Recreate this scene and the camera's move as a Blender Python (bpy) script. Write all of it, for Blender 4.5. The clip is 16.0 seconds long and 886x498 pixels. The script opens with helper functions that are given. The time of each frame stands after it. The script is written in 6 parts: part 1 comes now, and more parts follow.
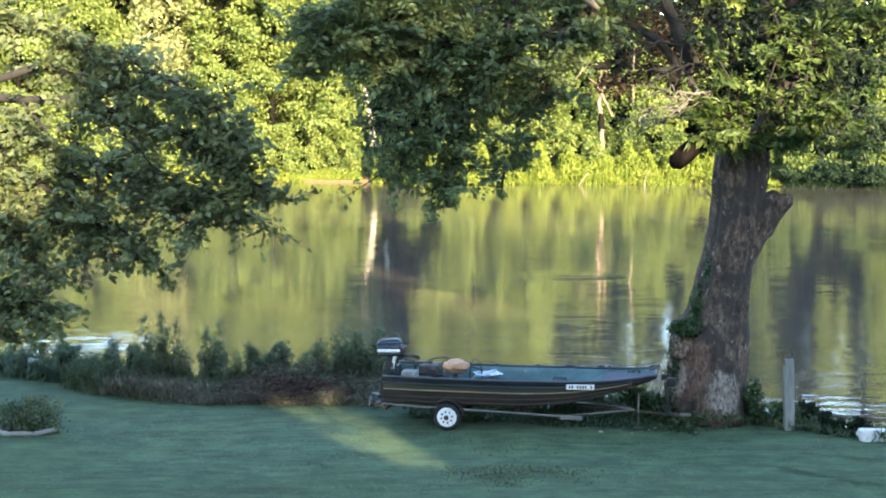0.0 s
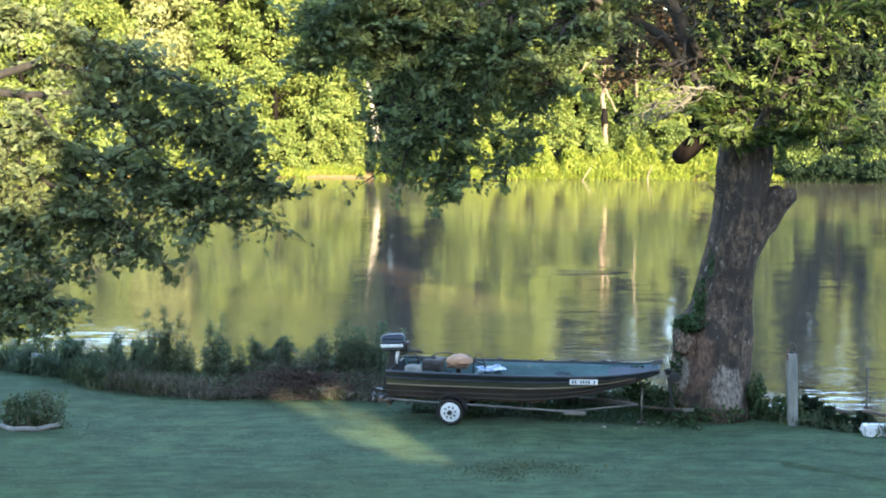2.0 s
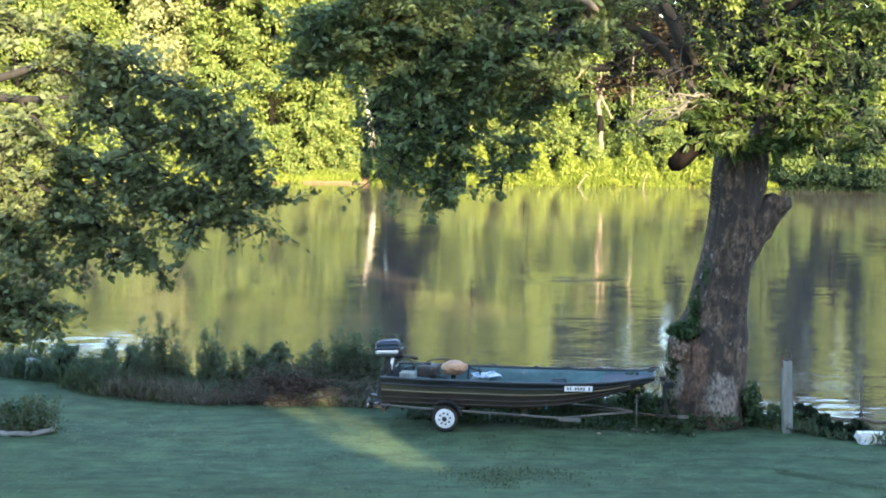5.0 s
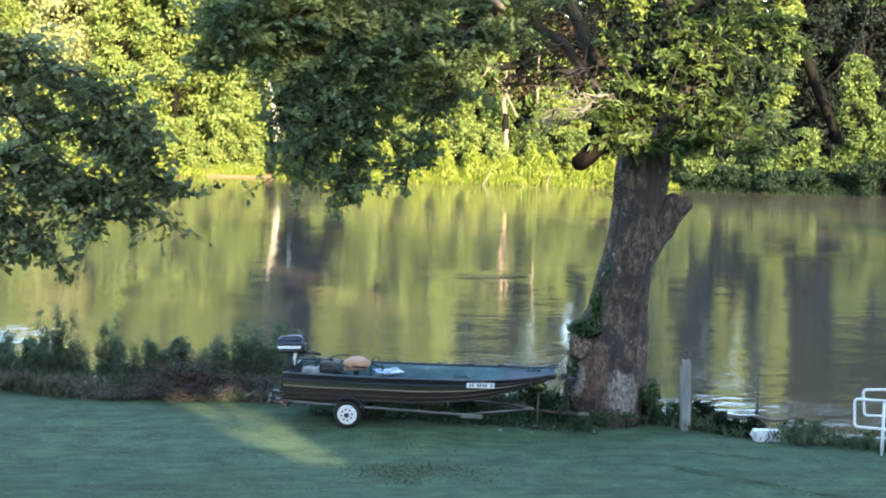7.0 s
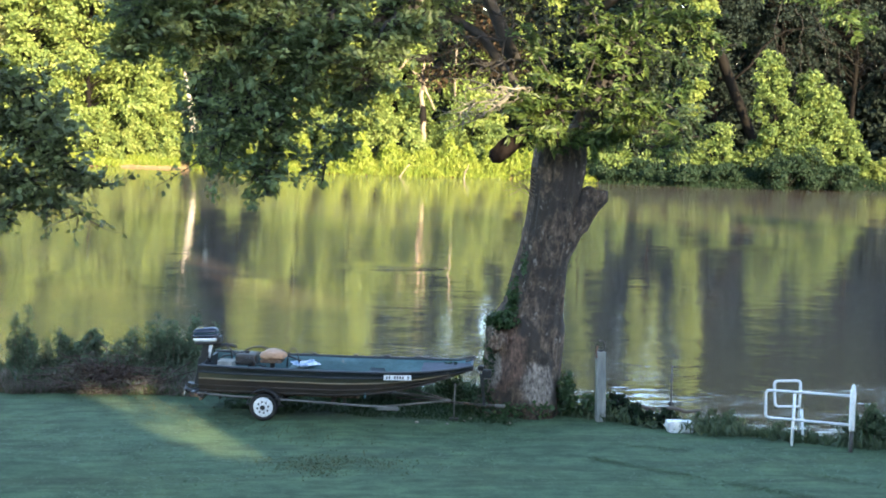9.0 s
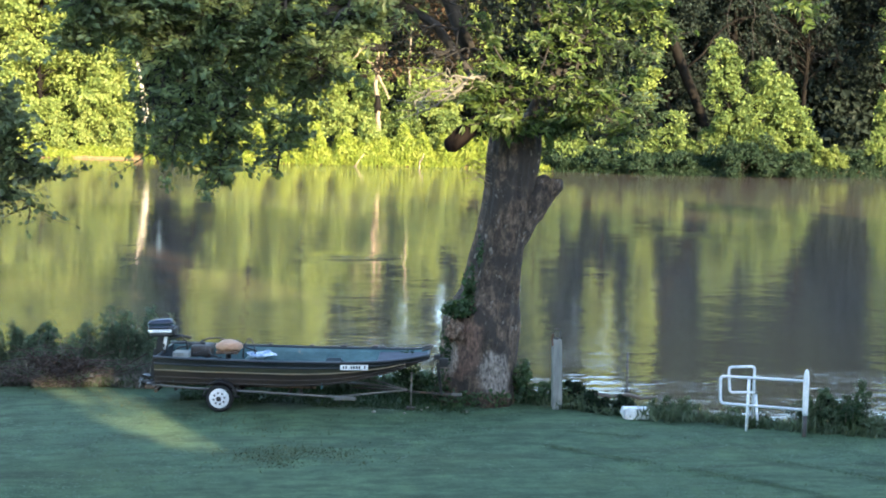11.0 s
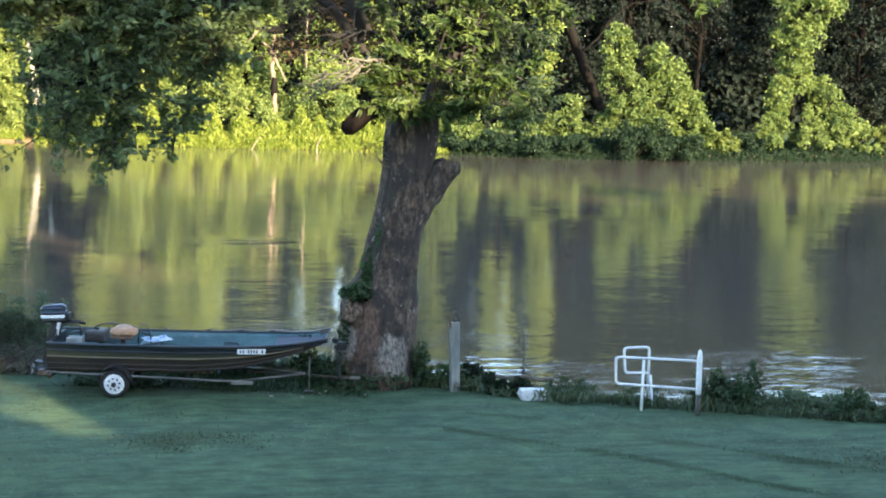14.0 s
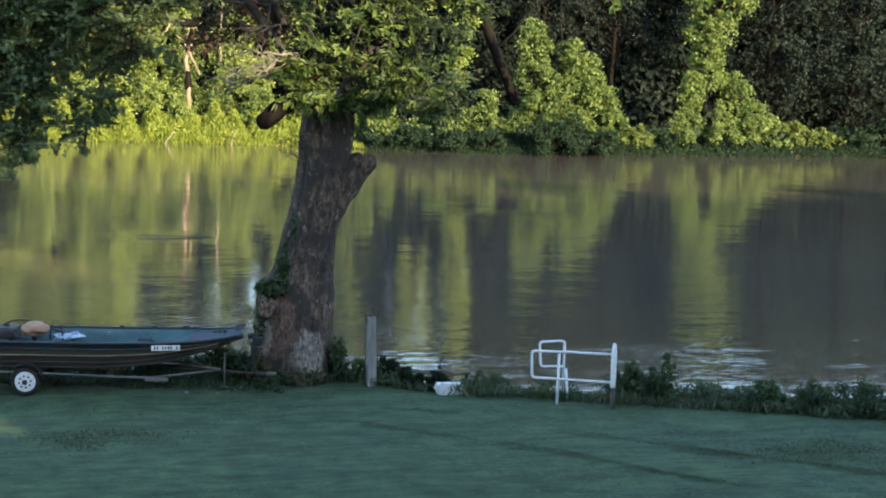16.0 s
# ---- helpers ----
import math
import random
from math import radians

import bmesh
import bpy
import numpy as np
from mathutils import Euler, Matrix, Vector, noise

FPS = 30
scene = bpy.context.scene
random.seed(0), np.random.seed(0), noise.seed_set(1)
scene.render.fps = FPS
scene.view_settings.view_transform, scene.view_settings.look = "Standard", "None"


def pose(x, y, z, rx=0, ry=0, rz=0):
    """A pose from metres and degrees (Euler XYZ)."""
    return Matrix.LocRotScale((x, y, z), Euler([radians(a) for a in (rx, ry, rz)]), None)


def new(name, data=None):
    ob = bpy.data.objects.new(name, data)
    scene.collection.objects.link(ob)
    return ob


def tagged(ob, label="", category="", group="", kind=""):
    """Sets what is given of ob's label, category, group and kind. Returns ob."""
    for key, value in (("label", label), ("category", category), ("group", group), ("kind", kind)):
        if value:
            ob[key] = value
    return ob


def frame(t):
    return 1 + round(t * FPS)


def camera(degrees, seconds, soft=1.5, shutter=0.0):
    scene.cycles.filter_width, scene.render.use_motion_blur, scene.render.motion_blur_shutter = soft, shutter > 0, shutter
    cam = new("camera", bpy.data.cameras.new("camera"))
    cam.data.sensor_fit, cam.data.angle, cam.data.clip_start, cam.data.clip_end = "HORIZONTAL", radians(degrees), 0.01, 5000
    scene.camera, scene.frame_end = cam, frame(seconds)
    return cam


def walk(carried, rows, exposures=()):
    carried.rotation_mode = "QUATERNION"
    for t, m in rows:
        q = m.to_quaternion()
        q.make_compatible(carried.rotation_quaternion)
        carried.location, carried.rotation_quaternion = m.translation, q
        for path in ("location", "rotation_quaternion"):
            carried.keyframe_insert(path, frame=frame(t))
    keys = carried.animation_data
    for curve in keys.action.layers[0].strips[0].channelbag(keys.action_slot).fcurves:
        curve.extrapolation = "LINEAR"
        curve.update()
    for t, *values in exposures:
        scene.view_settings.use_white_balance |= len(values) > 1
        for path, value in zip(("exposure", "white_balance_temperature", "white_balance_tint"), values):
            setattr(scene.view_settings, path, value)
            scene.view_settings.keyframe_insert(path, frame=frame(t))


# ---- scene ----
# ---------------------------------------------------------------- camera
cam = camera(34.05, 16.0, soft=1.9)
EYE = 5.25
ROWS = [
    (0.0, 84.555, 0.000, 0.000),
    (0.5, 84.505, -0.006, -0.104),
    (1.0, 84.599, -0.004, -0.038),
    (1.5, 84.451, 0.009, 0.058),
    (2.0, 84.358, 0.023, 0.128),
    (2.5, 84.318, -0.081, 0.282),
    (3.0, 84.460, -0.111, 0.240),
    (5.5, 84.701, -0.283, -0.277),
    (6.0, 84.847, -0.490, -1.018),
    (6.5, 84.499, -0.836, -2.183),
    (7.0, 84.507, -1.244, -3.744),
    (7.5, 84.557, -1.421, -4.959),
    (8.0, 84.705, -1.435, -5.604),
    (8.5, 84.530, -1.636, -6.138),
    (9.0, 84.282, -1.742, -6.990),
    (11.5, 83.910, -1.563, -9.245),
    (12.0, 84.026, -1.715, -9.910),
    (12.5, 83.990, -1.734, -10.611),
    (13.0, 83.733, -1.672, -11.238),
    (13.5, 83.609, -1.703, -11.939),
    (14.0, 83.349, -1.743, -12.825),
    (14.5, 83.240, -1.679, -13.491),
    (15.0, 83.201, -1.745, -14.405),
    (15.5, 83.345, -1.846, -15.225),
    (16.0, 83.249, -2.000, -16.137),
]
EXPOSURES = [(0.0, 3.1), (11.5, 3.1), (13.0, 3.04), (14.5, 2.86), (16.0, 2.38)]
walk(cam, [(t, pose(0, 0, EYE, rx, ry, rz)) for t, rx, ry, rz in ROWS], EXPOSURES)

# ---------------------------------------------------------------- light
SUN_ELEV, SUN_AZ = 16.0, -22.0            # height of the sun; its bearing from straight behind the eye, to the right
world = bpy.data.worlds.new("sky")
scene.world = world
world.use_nodes = True
wn = world.node_tree
sky = wn.nodes.new("ShaderNodeTexSky")
sky.sky_type = "NISHITA"
sky.sun_disc = False
sky.sun_elevation = radians(SUN_ELEV)
sun_dir = Vector((math.sin(radians(-SUN_AZ)) * math.cos(radians(SUN_ELEV)),
                  -math.cos(radians(SUN_AZ)) * math.cos(radians(SUN_ELEV)), math.sin(radians(SUN_ELEV))))
sky.sun_rotation = math.atan2(sun_dir.x, sun_dir.y)
sky.air_density, sky.dust_density, sky.ozone_density = 1.0, 0.6, 1.5
wn.nodes["Background"].inputs["Strength"].default_value = 0.15
wn.links.new(sky.outputs[0], wn.nodes["Background"].inputs["Color"])
sun_data = bpy.data.lights.new("sun", "SUN")
sun_data.energy, sun_data.angle, sun_data.color = 3.6, radians(0.6), (1.0, 0.80, 0.50)
sun = new("sun", sun_data)
sun.matrix_world = Matrix.Translation((30, -60, 40)) @ sun_dir.to_track_quat("Z", "Y").to_matrix().to_4x4()

# ---------------------------------------------------------------- helpers
rng = np.random.default_rng(7)


def mat(name):
    m = bpy.data.materials.new(name)
    m.use_nodes = True
    nt = m.node_tree
    return m, nt, nt.nodes["Principled BSDF"]


def node(nt, kind, **values):
    n = nt.nodes.new(kind)
    for key, v in values.items():
        n.inputs[key.replace("_", " ")].default_value = v
    return n


def ramp(nt, fac, stops):
    r = nt.nodes.new("ShaderNodeValToRGB")
    while len(r.color_ramp.elements) < len(stops):
        r.color_ramp.elements.new(0.5)
    for e, (p, c) in zip(r.color_ramp.elements, stops):
        e.position, e.color = p, (*c, 1)
    nt.links.new(fac, r.inputs["Fac"])
    return r.outputs["Color"]


def coords(nt, scale=(1, 1, 1), kind="Object"):
    tc = nt.nodes.new("ShaderNodeTexCoord")
    mp = node(nt, "ShaderNodeMapping", Scale=scale)
    nt.links.new(tc.outputs[kind], mp.inputs["Vector"])
    return mp.outputs["Vector"]


def noise_tex(nt, vec, scale, detail=4.0, rough=0.55, dist=0.0):
    n = node(nt, "ShaderNodeTexNoise", Scale=scale, Detail=detail, Roughness=rough, Distortion=dist)
    nt.links.new(vec, n.inputs["Vector"])
    return n.outputs["Fac"]


def mix(nt, fac, a, b, mode="MIX"):
    m = nt.nodes.new("ShaderNodeMix")
    m.data_type, m.blend_type = "RGBA", mode
    for sock, v in ((m.inputs["Factor"], fac), (m.inputs["A"], a), (m.inputs["B"], b)):
        if isinstance(v, bpy.types.NodeSocket):
            nt.links.new(v, sock)
        elif isinstance(v, tuple):
            sock.default_value = (*v, 1)
        else:
            sock.default_value = v
    return m.outputs["Result"]


def bump(nt, bsdf, height, strength=0.5, distance=0.02):
    b = node(nt, "ShaderNodeBump", Strength=strength, Distance=distance)
    nt.links.new(height, b.inputs["Height"])
    nt.links.new(b.outputs["Normal"], bsdf.inputs["Normal"])


def surface(name, stops, scale=6.0, stretch=(1, 1, 1), rough=0.8, metal=0.0, relief=0.3, depth=0.01, fine=5.0, wear=None):
    """A worn surface: colour at two scales, roughness and relief."""
    m, nt, b = mat(name)
    v = coords(nt, stretch)
    big, small = noise_tex(nt, v, scale, 5, 0.6), noise_tex(nt, v, scale * fine, 4, 0.6)
    col = ramp(nt, big, stops)
    col = mix(nt, 0.35, col, ramp(nt, small, [(0.3, (0.25, 0.25, 0.25)), (0.7, (1, 1, 1))]), "MULTIPLY")
    if wear:
        w = ramp(nt, noise_tex(nt, coords(nt), wear[0], 6, 0.65), [(wear[1], (0, 0, 0)), (wear[1] + 0.08, (1, 1, 1))])
        col = mix(nt, w, col, wear[2])
    nt.links.new(col, b.inputs["Base Color"])
    nt.links.new(ramp(nt, small, [(0.2, (rough * 0.8,) * 3), (0.8, (min(1, rough * 1.15),) * 3)]), b.inputs["Roughness"])
    b.inputs["Metallic"].default_value = metal
    if relief:
        bump(nt, b, small, relief, depth)
    return m


def leaf_material(name, dark, mid, light, shine=0.35, through_light=0.35, clump=1.6):
    """Leaves: greens that change from spray to spray and a little from leaf to leaf, lit also from behind."""
    m, nt, b = mat(name)
    geo = nt.nodes.new("ShaderNodeNewGeometry")
    tone = ramp(nt, noise_tex(nt, coords(nt), clump, 3), [(0.33, (0, 0, 0)), (0.67, (1, 1, 1))])
    col = ramp(nt, mix(nt, 0.55, geo.outputs["Random Per Island"], tone), [(0.12, dark), (0.5, mid), (0.9, light)])
    patch = noise_tex(nt, coords(nt), 0.45, 3)
    col = mix(nt, ramp(nt, patch, [(0.35, (0, 0, 0)), (0.7, (0.5, 0.5, 0.5))]), col, mid)
    nt.links.new(col, b.inputs["Base Color"])
    b.inputs["Roughness"].default_value = 0.5
    b.inputs["Specular IOR Level"].default_value = shine
    t = nt.nodes.new("ShaderNodeBsdfTranslucent")
    nt.links.new(mix(nt, 0.5, col, (0.9, 1.0, 0.3), "MULTIPLY"), t.inputs["Color"])
    ms = node(nt, "ShaderNodeMixShader", Fac=through_light)
    nt.links.new(b.outputs[0], ms.inputs[1])
    nt.links.new(t.outputs[0], ms.inputs[2])
    nt.links.new(ms.outputs[0], nt.nodes["Material Output"].inputs["Surface"])
    return m


def raw_mesh(name, verts, quads=None, tris=None, smooth=False):
    """A mesh from arrays of corners, four-sided and three-sided faces."""
    verts = np.asarray(verts, np.float32)
    quads = np.zeros((0, 4), np.int32) if quads is None or len(quads) == 0 else np.asarray(quads, np.int32)
    tris = np.zeros((0, 3), np.int32) if tris is None or len(tris) == 0 else np.asarray(tris, np.int32)
    me = bpy.data.meshes.new(name)
    me.vertices.add(len(verts))
    me.vertices.foreach_set("co", verts.ravel())
    loops = np.concatenate([quads.ravel(), tris.ravel()])
    me.loops.add(len(loops))
    me.loops.foreach_set("vertex_index", loops)
    n = len(quads) + len(tris)
    me.polygons.add(n)
    sizes = np.concatenate([np.full(len(quads), 4), np.full(len(tris), 3)]).astype(np.int32)
    me.polygons.foreach_set("loop_start", np.concatenate([[0], np.cumsum(sizes)[:-1]]).astype(np.int32))
    me.polygons.foreach_set("loop_total", sizes)
    me.polygons.foreach_set("use_smooth", np.full(n, smooth))
    me.update(calc_edges=True)
    return me


def put(name, me, material, parent=None, label=""):
    ob = new(name, me)
    if material:
        me.materials.append(material)
    if parent:
        ob.parent = parent
    if label:
        tagged(ob, label)
    return ob


def part(name, bm, material, parent, label="", smooth=False):
    me = bpy.data.meshes.new(name)
    bm.to_mesh(me)
    bm.free()
    if smooth:
        for p in me.polygons:
            p.use_smooth = True
    return put(name, me, material, parent, label)


def thing(name, at, label, category, group="", kind="", turn=0.0):
    ob = new(name)
    ob.empty_display_size = 0.2
    ob.matrix_world = pose(*at, 0, 0, turn)
    return tagged(ob, label, category, group, kind)


def box_bm(size, at=(0, 0, 0), bevel=0.01, rot=(0, 0, 0), bm=None):
    bm = bm or bmesh.new()
    made = bmesh.ops.create_cube(bm, size=1.0, matrix=pose(*at, *rot) @ Matrix.Diagonal((*size, 1)))
    if bevel:
        edges = list({e for v in made["verts"] for e in v.link_edges})
        bmesh.ops.bevel(bm, geom=edges, offset=bevel, segments=2, affect="EDGES", profile=0.7)
    return bm


def tube_arrays(pts, radii, sides=7, lumps=0.0, caps=True):
    """Corners and faces of a bent, tapering tube."""
    pts = np.asarray(pts, float)
    radii = np.broadcast_to(np.asarray(radii, float), (len(pts),))
    tang = np.gradient(pts, axis=0)
    tang /= np.linalg.norm(tang, axis=1)[:, None] + 1e-9
    ref = np.array([0, 0, 1.0]) if abs(tang[0][2]) < 0.9 else np.array([1.0, 0, 0])
    a = np.linspace(0, 2 * np.pi, sides, endpoint=False)
    verts = []
    for p, t, r in zip(pts, tang, radii):
        u = np.cross(t, ref)
        u /= np.linalg.norm(u) + 1e-9
        ref = np.cross(u, t)
        rr = r * (1 + lumps * rng.normal(size=sides)) if lumps else np.full(sides, r)
        verts.append(p + rr[:, None] * (np.cos(a)[:, None] * u + np.sin(a)[:, None] * ref))
    n, i = len(pts), np.arange(sides)
    j = (i + 1) % sides
    quads = np.concatenate([np.stack([k * sides + i, k * sides + j, (k + 1) * sides + j, (k + 1) * sides + i], 1) for k in range(n - 1)])
    verts = np.concatenate(verts)
    tris = []
    if caps:
        verts = np.vstack([verts, pts[0], pts[-1]])
        tris = np.concatenate([np.stack([j, i, np.full(sides, n * sides)], 1), np.stack([(n - 1) * sides + i, (n - 1) * sides + j, np.full(sides, n * sides + 1)], 1)])
    return verts, quads, tris


def join_arrays(items):
    vs, qs, ts, o = [], [], [], 0
    for v, q, t in items:
        vs.append(v)
        if len(q):
            qs.append(np.asarray(q) + o)
        if len(t):
            ts.append(np.asarray(t) + o)
        o += len(v)
    return np.concatenate(vs), (np.concatenate(qs) if qs else None), (np.concatenate(ts) if ts else None)


def tubes(name, items, material, parent=None, label="", smooth=True):
    """One mesh of one or more tubes: (points, radii, sides, lumps)."""
    v, q, t = join_arrays([tube_arrays(*it) for it in items])
    return put(name, raw_mesh(name, v, q, t, smooth), material, parent, label)


def bend(a, b, sag=0.0, n=8, wobble=0.0):
    """Points of a limb from a to b that bows up (or, sag below 0, down)."""
    a, b = np.asarray(a, float), np.asarray(b, float)
    s = np.linspace(0, 1, n)[:, None]
    p = a + (b - a) * s
    p[:, 2] += sag * 4 * (s * (1 - s))[:, 0]
    if wobble:
        w = rng.normal(size=(n, 3)) * wobble
        w[0] = 0
        p += w
    return p


def leaf_arrays(c, size, up=0.6, droop=0.3, wide=0.55, normal=None, dirs=None):
    """Folded pointed leaves at the places c: four corners and two faces each."""
    n = len(c)
    d = rng.normal(size=(n, 3))
    if dirs is not None:
        d = dirs + d * 0.3
        d[:, 2] -= droop * 0.6
    else:
        d[:, 2] -= droop * 2
    d /= np.linalg.norm(d, axis=1)[:, None]
    if dirs is not None:
        nor = normal + rng.normal(size=(n, 3)) * 0.3
    else:
        nor = rng.normal(size=(n, 3)) * 0.7
        nor[:, 2] += up * 1.6
        if normal is not None:
            nor += normal
    side = np.cross(d, nor)
    side /= np.linalg.norm(side, axis=1)[:, None] + 1e-9
    nor = np.cross(side, d)
    s = (size * rng.uniform(0.6, 1.3, n))[:, None]
    w = s * wide * rng.uniform(0.8, 1.2, n)[:, None]
    base = c - d * s * 0.5
    lift = nor * s * 0.12
    mid = base + d * s * 0.42
    v = np.stack([base, mid + side * w * 0.5 + lift, c + d * s * 0.5, mid - side * w * 0.5 + lift], 1).reshape(-1, 3)
    i = np.arange(n)[:, None] * 4
    return v, np.concatenate([i + [[0, 1, 2]], i + [[0, 2, 3]]])


def leaves(name, c, size, material, parent=None, label="", **kw):
    v, t = leaf_arrays(np.asarray(c), size, **kw)
    return put(name, raw_mesh(name, v, None, t), material, parent, label)


def spray(limb, twigs, length, per, spread, start=0.3, out=(0, 0, -0.15)):
    """Twigs round a limb; the places, faces and directions of the leaves that stand in two rows along each twig."""
    limb = np.asarray(limb)
    seg = np.cumsum(np.r_[0, np.linalg.norm(np.diff(limb, axis=0), axis=1)])
    lines, places, faces, ways = [], [], [], []
    for _ in range(twigs):
        s = rng.uniform(start, 1.0) * seg[-1]
        p = np.array([np.interp(s, seg, limb[:, k]) for k in range(3)])
        d = rng.normal(size=3) * (1, 1, 0.42) + np.asarray(out)
        d /= np.linalg.norm(d)
        ln = length * rng.uniform(0.5, 1.2)
        q = bend(p, p + d * ln, -0.05 * ln, 4, 0.02 * ln)
        lines.append(q)
        face = rng.normal(size=3) * 0.5 + (0, -0.25, 0.9)
        face /= np.linalg.norm(face)
        side = np.cross(d, face)
        side /= np.linalg.norm(side) + 1e-9
        m = max(2, int(per * rng.uniform(0.6, 1.3)))
        f = rng.uniform(0.1, 1.1, m) ** 0.8
        hand = rng.choice([-1.0, 1.0], m)[:, None]
        c = p + (q[-1] - p) * f[:, None] + hand * side * spread * rng.uniform(0.2, 1.5, (m, 1)) + rng.normal(size=(m, 3)) * spread * 0.35
        places.append(c)
        faces.append(np.tile(face, (m, 1)))
        ways.append(d * 0.7 + hand * side)
    return lines, np.concatenate(places), np.concatenate(faces), np.concatenate(ways)


# ---------------------------------------------------------------- materials
LEAF_MAPLE = leaf_material("leaf_maple", (0.040, 0.060, 0.027), (0.084, 0.118, 0.049), (0.175, 0.215, 0.080), 0.3, 0.35, 2.2)
# Sunlit copy of the bank tree's leaves: highlights and inner shade widen its tones.
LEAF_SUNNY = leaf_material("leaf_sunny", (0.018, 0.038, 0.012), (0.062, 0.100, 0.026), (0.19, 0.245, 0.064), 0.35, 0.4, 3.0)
LEAF_FAR = leaf_material("leaf_far", (0.058, 0.094, 0.027), (0.146, 0.190, 0.047), (0.262, 0.290, 0.092), 0.2, 0.35, 0.9)
# Near-black: the far wood's shade is put into this leaf colour.
LEAF_SHADE = leaf_material("leaf_in_shade", (0.008, 0.012, 0.0105), (0.0135, 0.0195, 0.0155), (0.021, 0.029, 0.022), 0.04, 0.1)
# Dark green with the shade of the waterline growth put into the colour.
LEAF_DEEP = leaf_material("leaf_shade_green", (0.009, 0.019, 0.011), (0.017, 0.032, 0.017), (0.028, 0.047, 0.024), 0.1)
LEAF_GREY = leaf_material("leaf_grey", (0.056, 0.072, 0.036), (0.112, 0.140, 0.064), (0.21, 0.242, 0.105), 0.3, 0.35, 2.2)
LEAF_SHRUB = leaf_material("leaf_shrub", (0.030, 0.054, 0.020), (0.092, 0.133, 0.036), (0.22, 0.262, 0.074), 0.2, 0.35, 0.9)
LEAF_PALE = leaf_material("leaf_pale", (0.13, 0.16, 0.06), (0.25, 0.27, 0.11), (0.40, 0.40, 0.21), 0.3)
LEAF_WEED = leaf_material("leaf_weed", (0.062, 0.092, 0.066), (0.110, 0.155, 0.112), (0.17, 0.22, 0.155), 0.15, 0.45, 3.0)
FALLEN = leaf_material("fallen_leaf", (0.05, 0.055, 0.026), (0.08, 0.083, 0.04), (0.125, 0.118, 0.062), 0.1, 0.1)
LEAF_IVY = leaf_material("leaf_ivy", (0.016, 0.036, 0.014), (0.03, 0.062, 0.022), (0.05, 0.09, 0.03))
# Dimmer green for half-lit growth: weaker light is put into the colour.
LEAF_MID = leaf_material("leaf_half_lit", (0.045, 0.07, 0.018), (0.09, 0.12, 0.028), (0.15, 0.17, 0.045), 0.2)
# Shaded copy of the bank tree's leaves, dimmed in colour.
LEAF_DIM = leaf_material("leaf_shaded_side", (0.018, 0.034, 0.018), (0.036, 0.060, 0.030), (0.072, 0.105, 0.050), 0.2, 0.3, 2.5)
DRY = leaf_material("dry_leaf", (0.05, 0.034, 0.022), (0.085, 0.056, 0.036), (0.14, 0.095, 0.06), 0.1, 0.15)
REED = leaf_material("reed", (0.09, 0.13, 0.02), (0.16, 0.20, 0.03), (0.26, 0.28, 0.06), 0.2)
BARK = surface("bark", [(0.32, (0.028, 0.023, 0.019)), (0.52, (0.085, 0.072, 0.060)), (0.74, (0.20, 0.175, 0.15))], 4.0, (1.5, 1.5, 0.7), 0.92, 0, 1.0, 0.07, 4.0, (1.3, 0.57, (0.04, 0.034, 0.026)))
BARE_WOOD = surface("bare_wood", [(0.3, (0.14, 0.105, 0.08)), (0.6, (0.26, 0.21, 0.17)), (0.8, (0.40, 0.35, 0.29))], 4.0, (1.5, 1.5, 0.5), 0.85, 0, 0.6, 0.02)
# Near-black: shade on the far trunks is put into this bark colour.
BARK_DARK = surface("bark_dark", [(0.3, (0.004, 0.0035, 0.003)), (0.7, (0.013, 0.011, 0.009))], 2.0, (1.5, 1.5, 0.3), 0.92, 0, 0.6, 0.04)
BARK_PALE = surface("bark_pale", [(0.3, (0.17, 0.14, 0.105)), (0.7, (0.36, 0.32, 0.26))], 2.0, (1.5, 1.5, 0.5), 0.8, 0, 0.4, 0.02)
for wood in (BARK, BARK_DARK):
    wood.node_tree.nodes["Principled BSDF"].inputs["Specular IOR Level"].default_value = 0.08
LIMB = surface("limb_bark", [(0.3, (0.010, 0.009, 0.008)), (0.7, (0.034, 0.029, 0.025))], 5.0, (1.5, 1.5, 0.6), 0.95, 0, 0.6, 0.02)
# Near-black wood with hardly any gloss, for the broken stub.
STUB_WOOD = surface("stub_wood", [(0.3, (0.004, 0.003, 0.003)), (0.75, (0.016, 0.012, 0.010))], 6.0, (1.5, 1.5, 0.5), 0.95, 0, 0.8, 0.03)
STUB_WOOD.node_tree.nodes["Principled BSDF"].inputs["Specular IOR Level"].default_value = 0.05
DEAD_WOOD = surface("dead_wood", [(0.3, (0.085, 0.076, 0.060)), (0.7, (0.21, 0.19, 0.15))], 4.0, (1.5, 1.5, 0.5), 0.9, 0, 0.5, 0.02)
SNAG = surface("weathered_snag", [(0.3, (0.12, 0.085, 0.055)), (0.7, (0.27, 0.205, 0.14))], 4.0, (1.5, 1.5, 0.5), 0.9, 0, 0.5, 0.02)
TWIG = surface("twig", [(0.3, (0.10, 0.08, 0.06)), (0.7, (0.24, 0.19, 0.14))], 6.0, rough=0.9, relief=0.3)


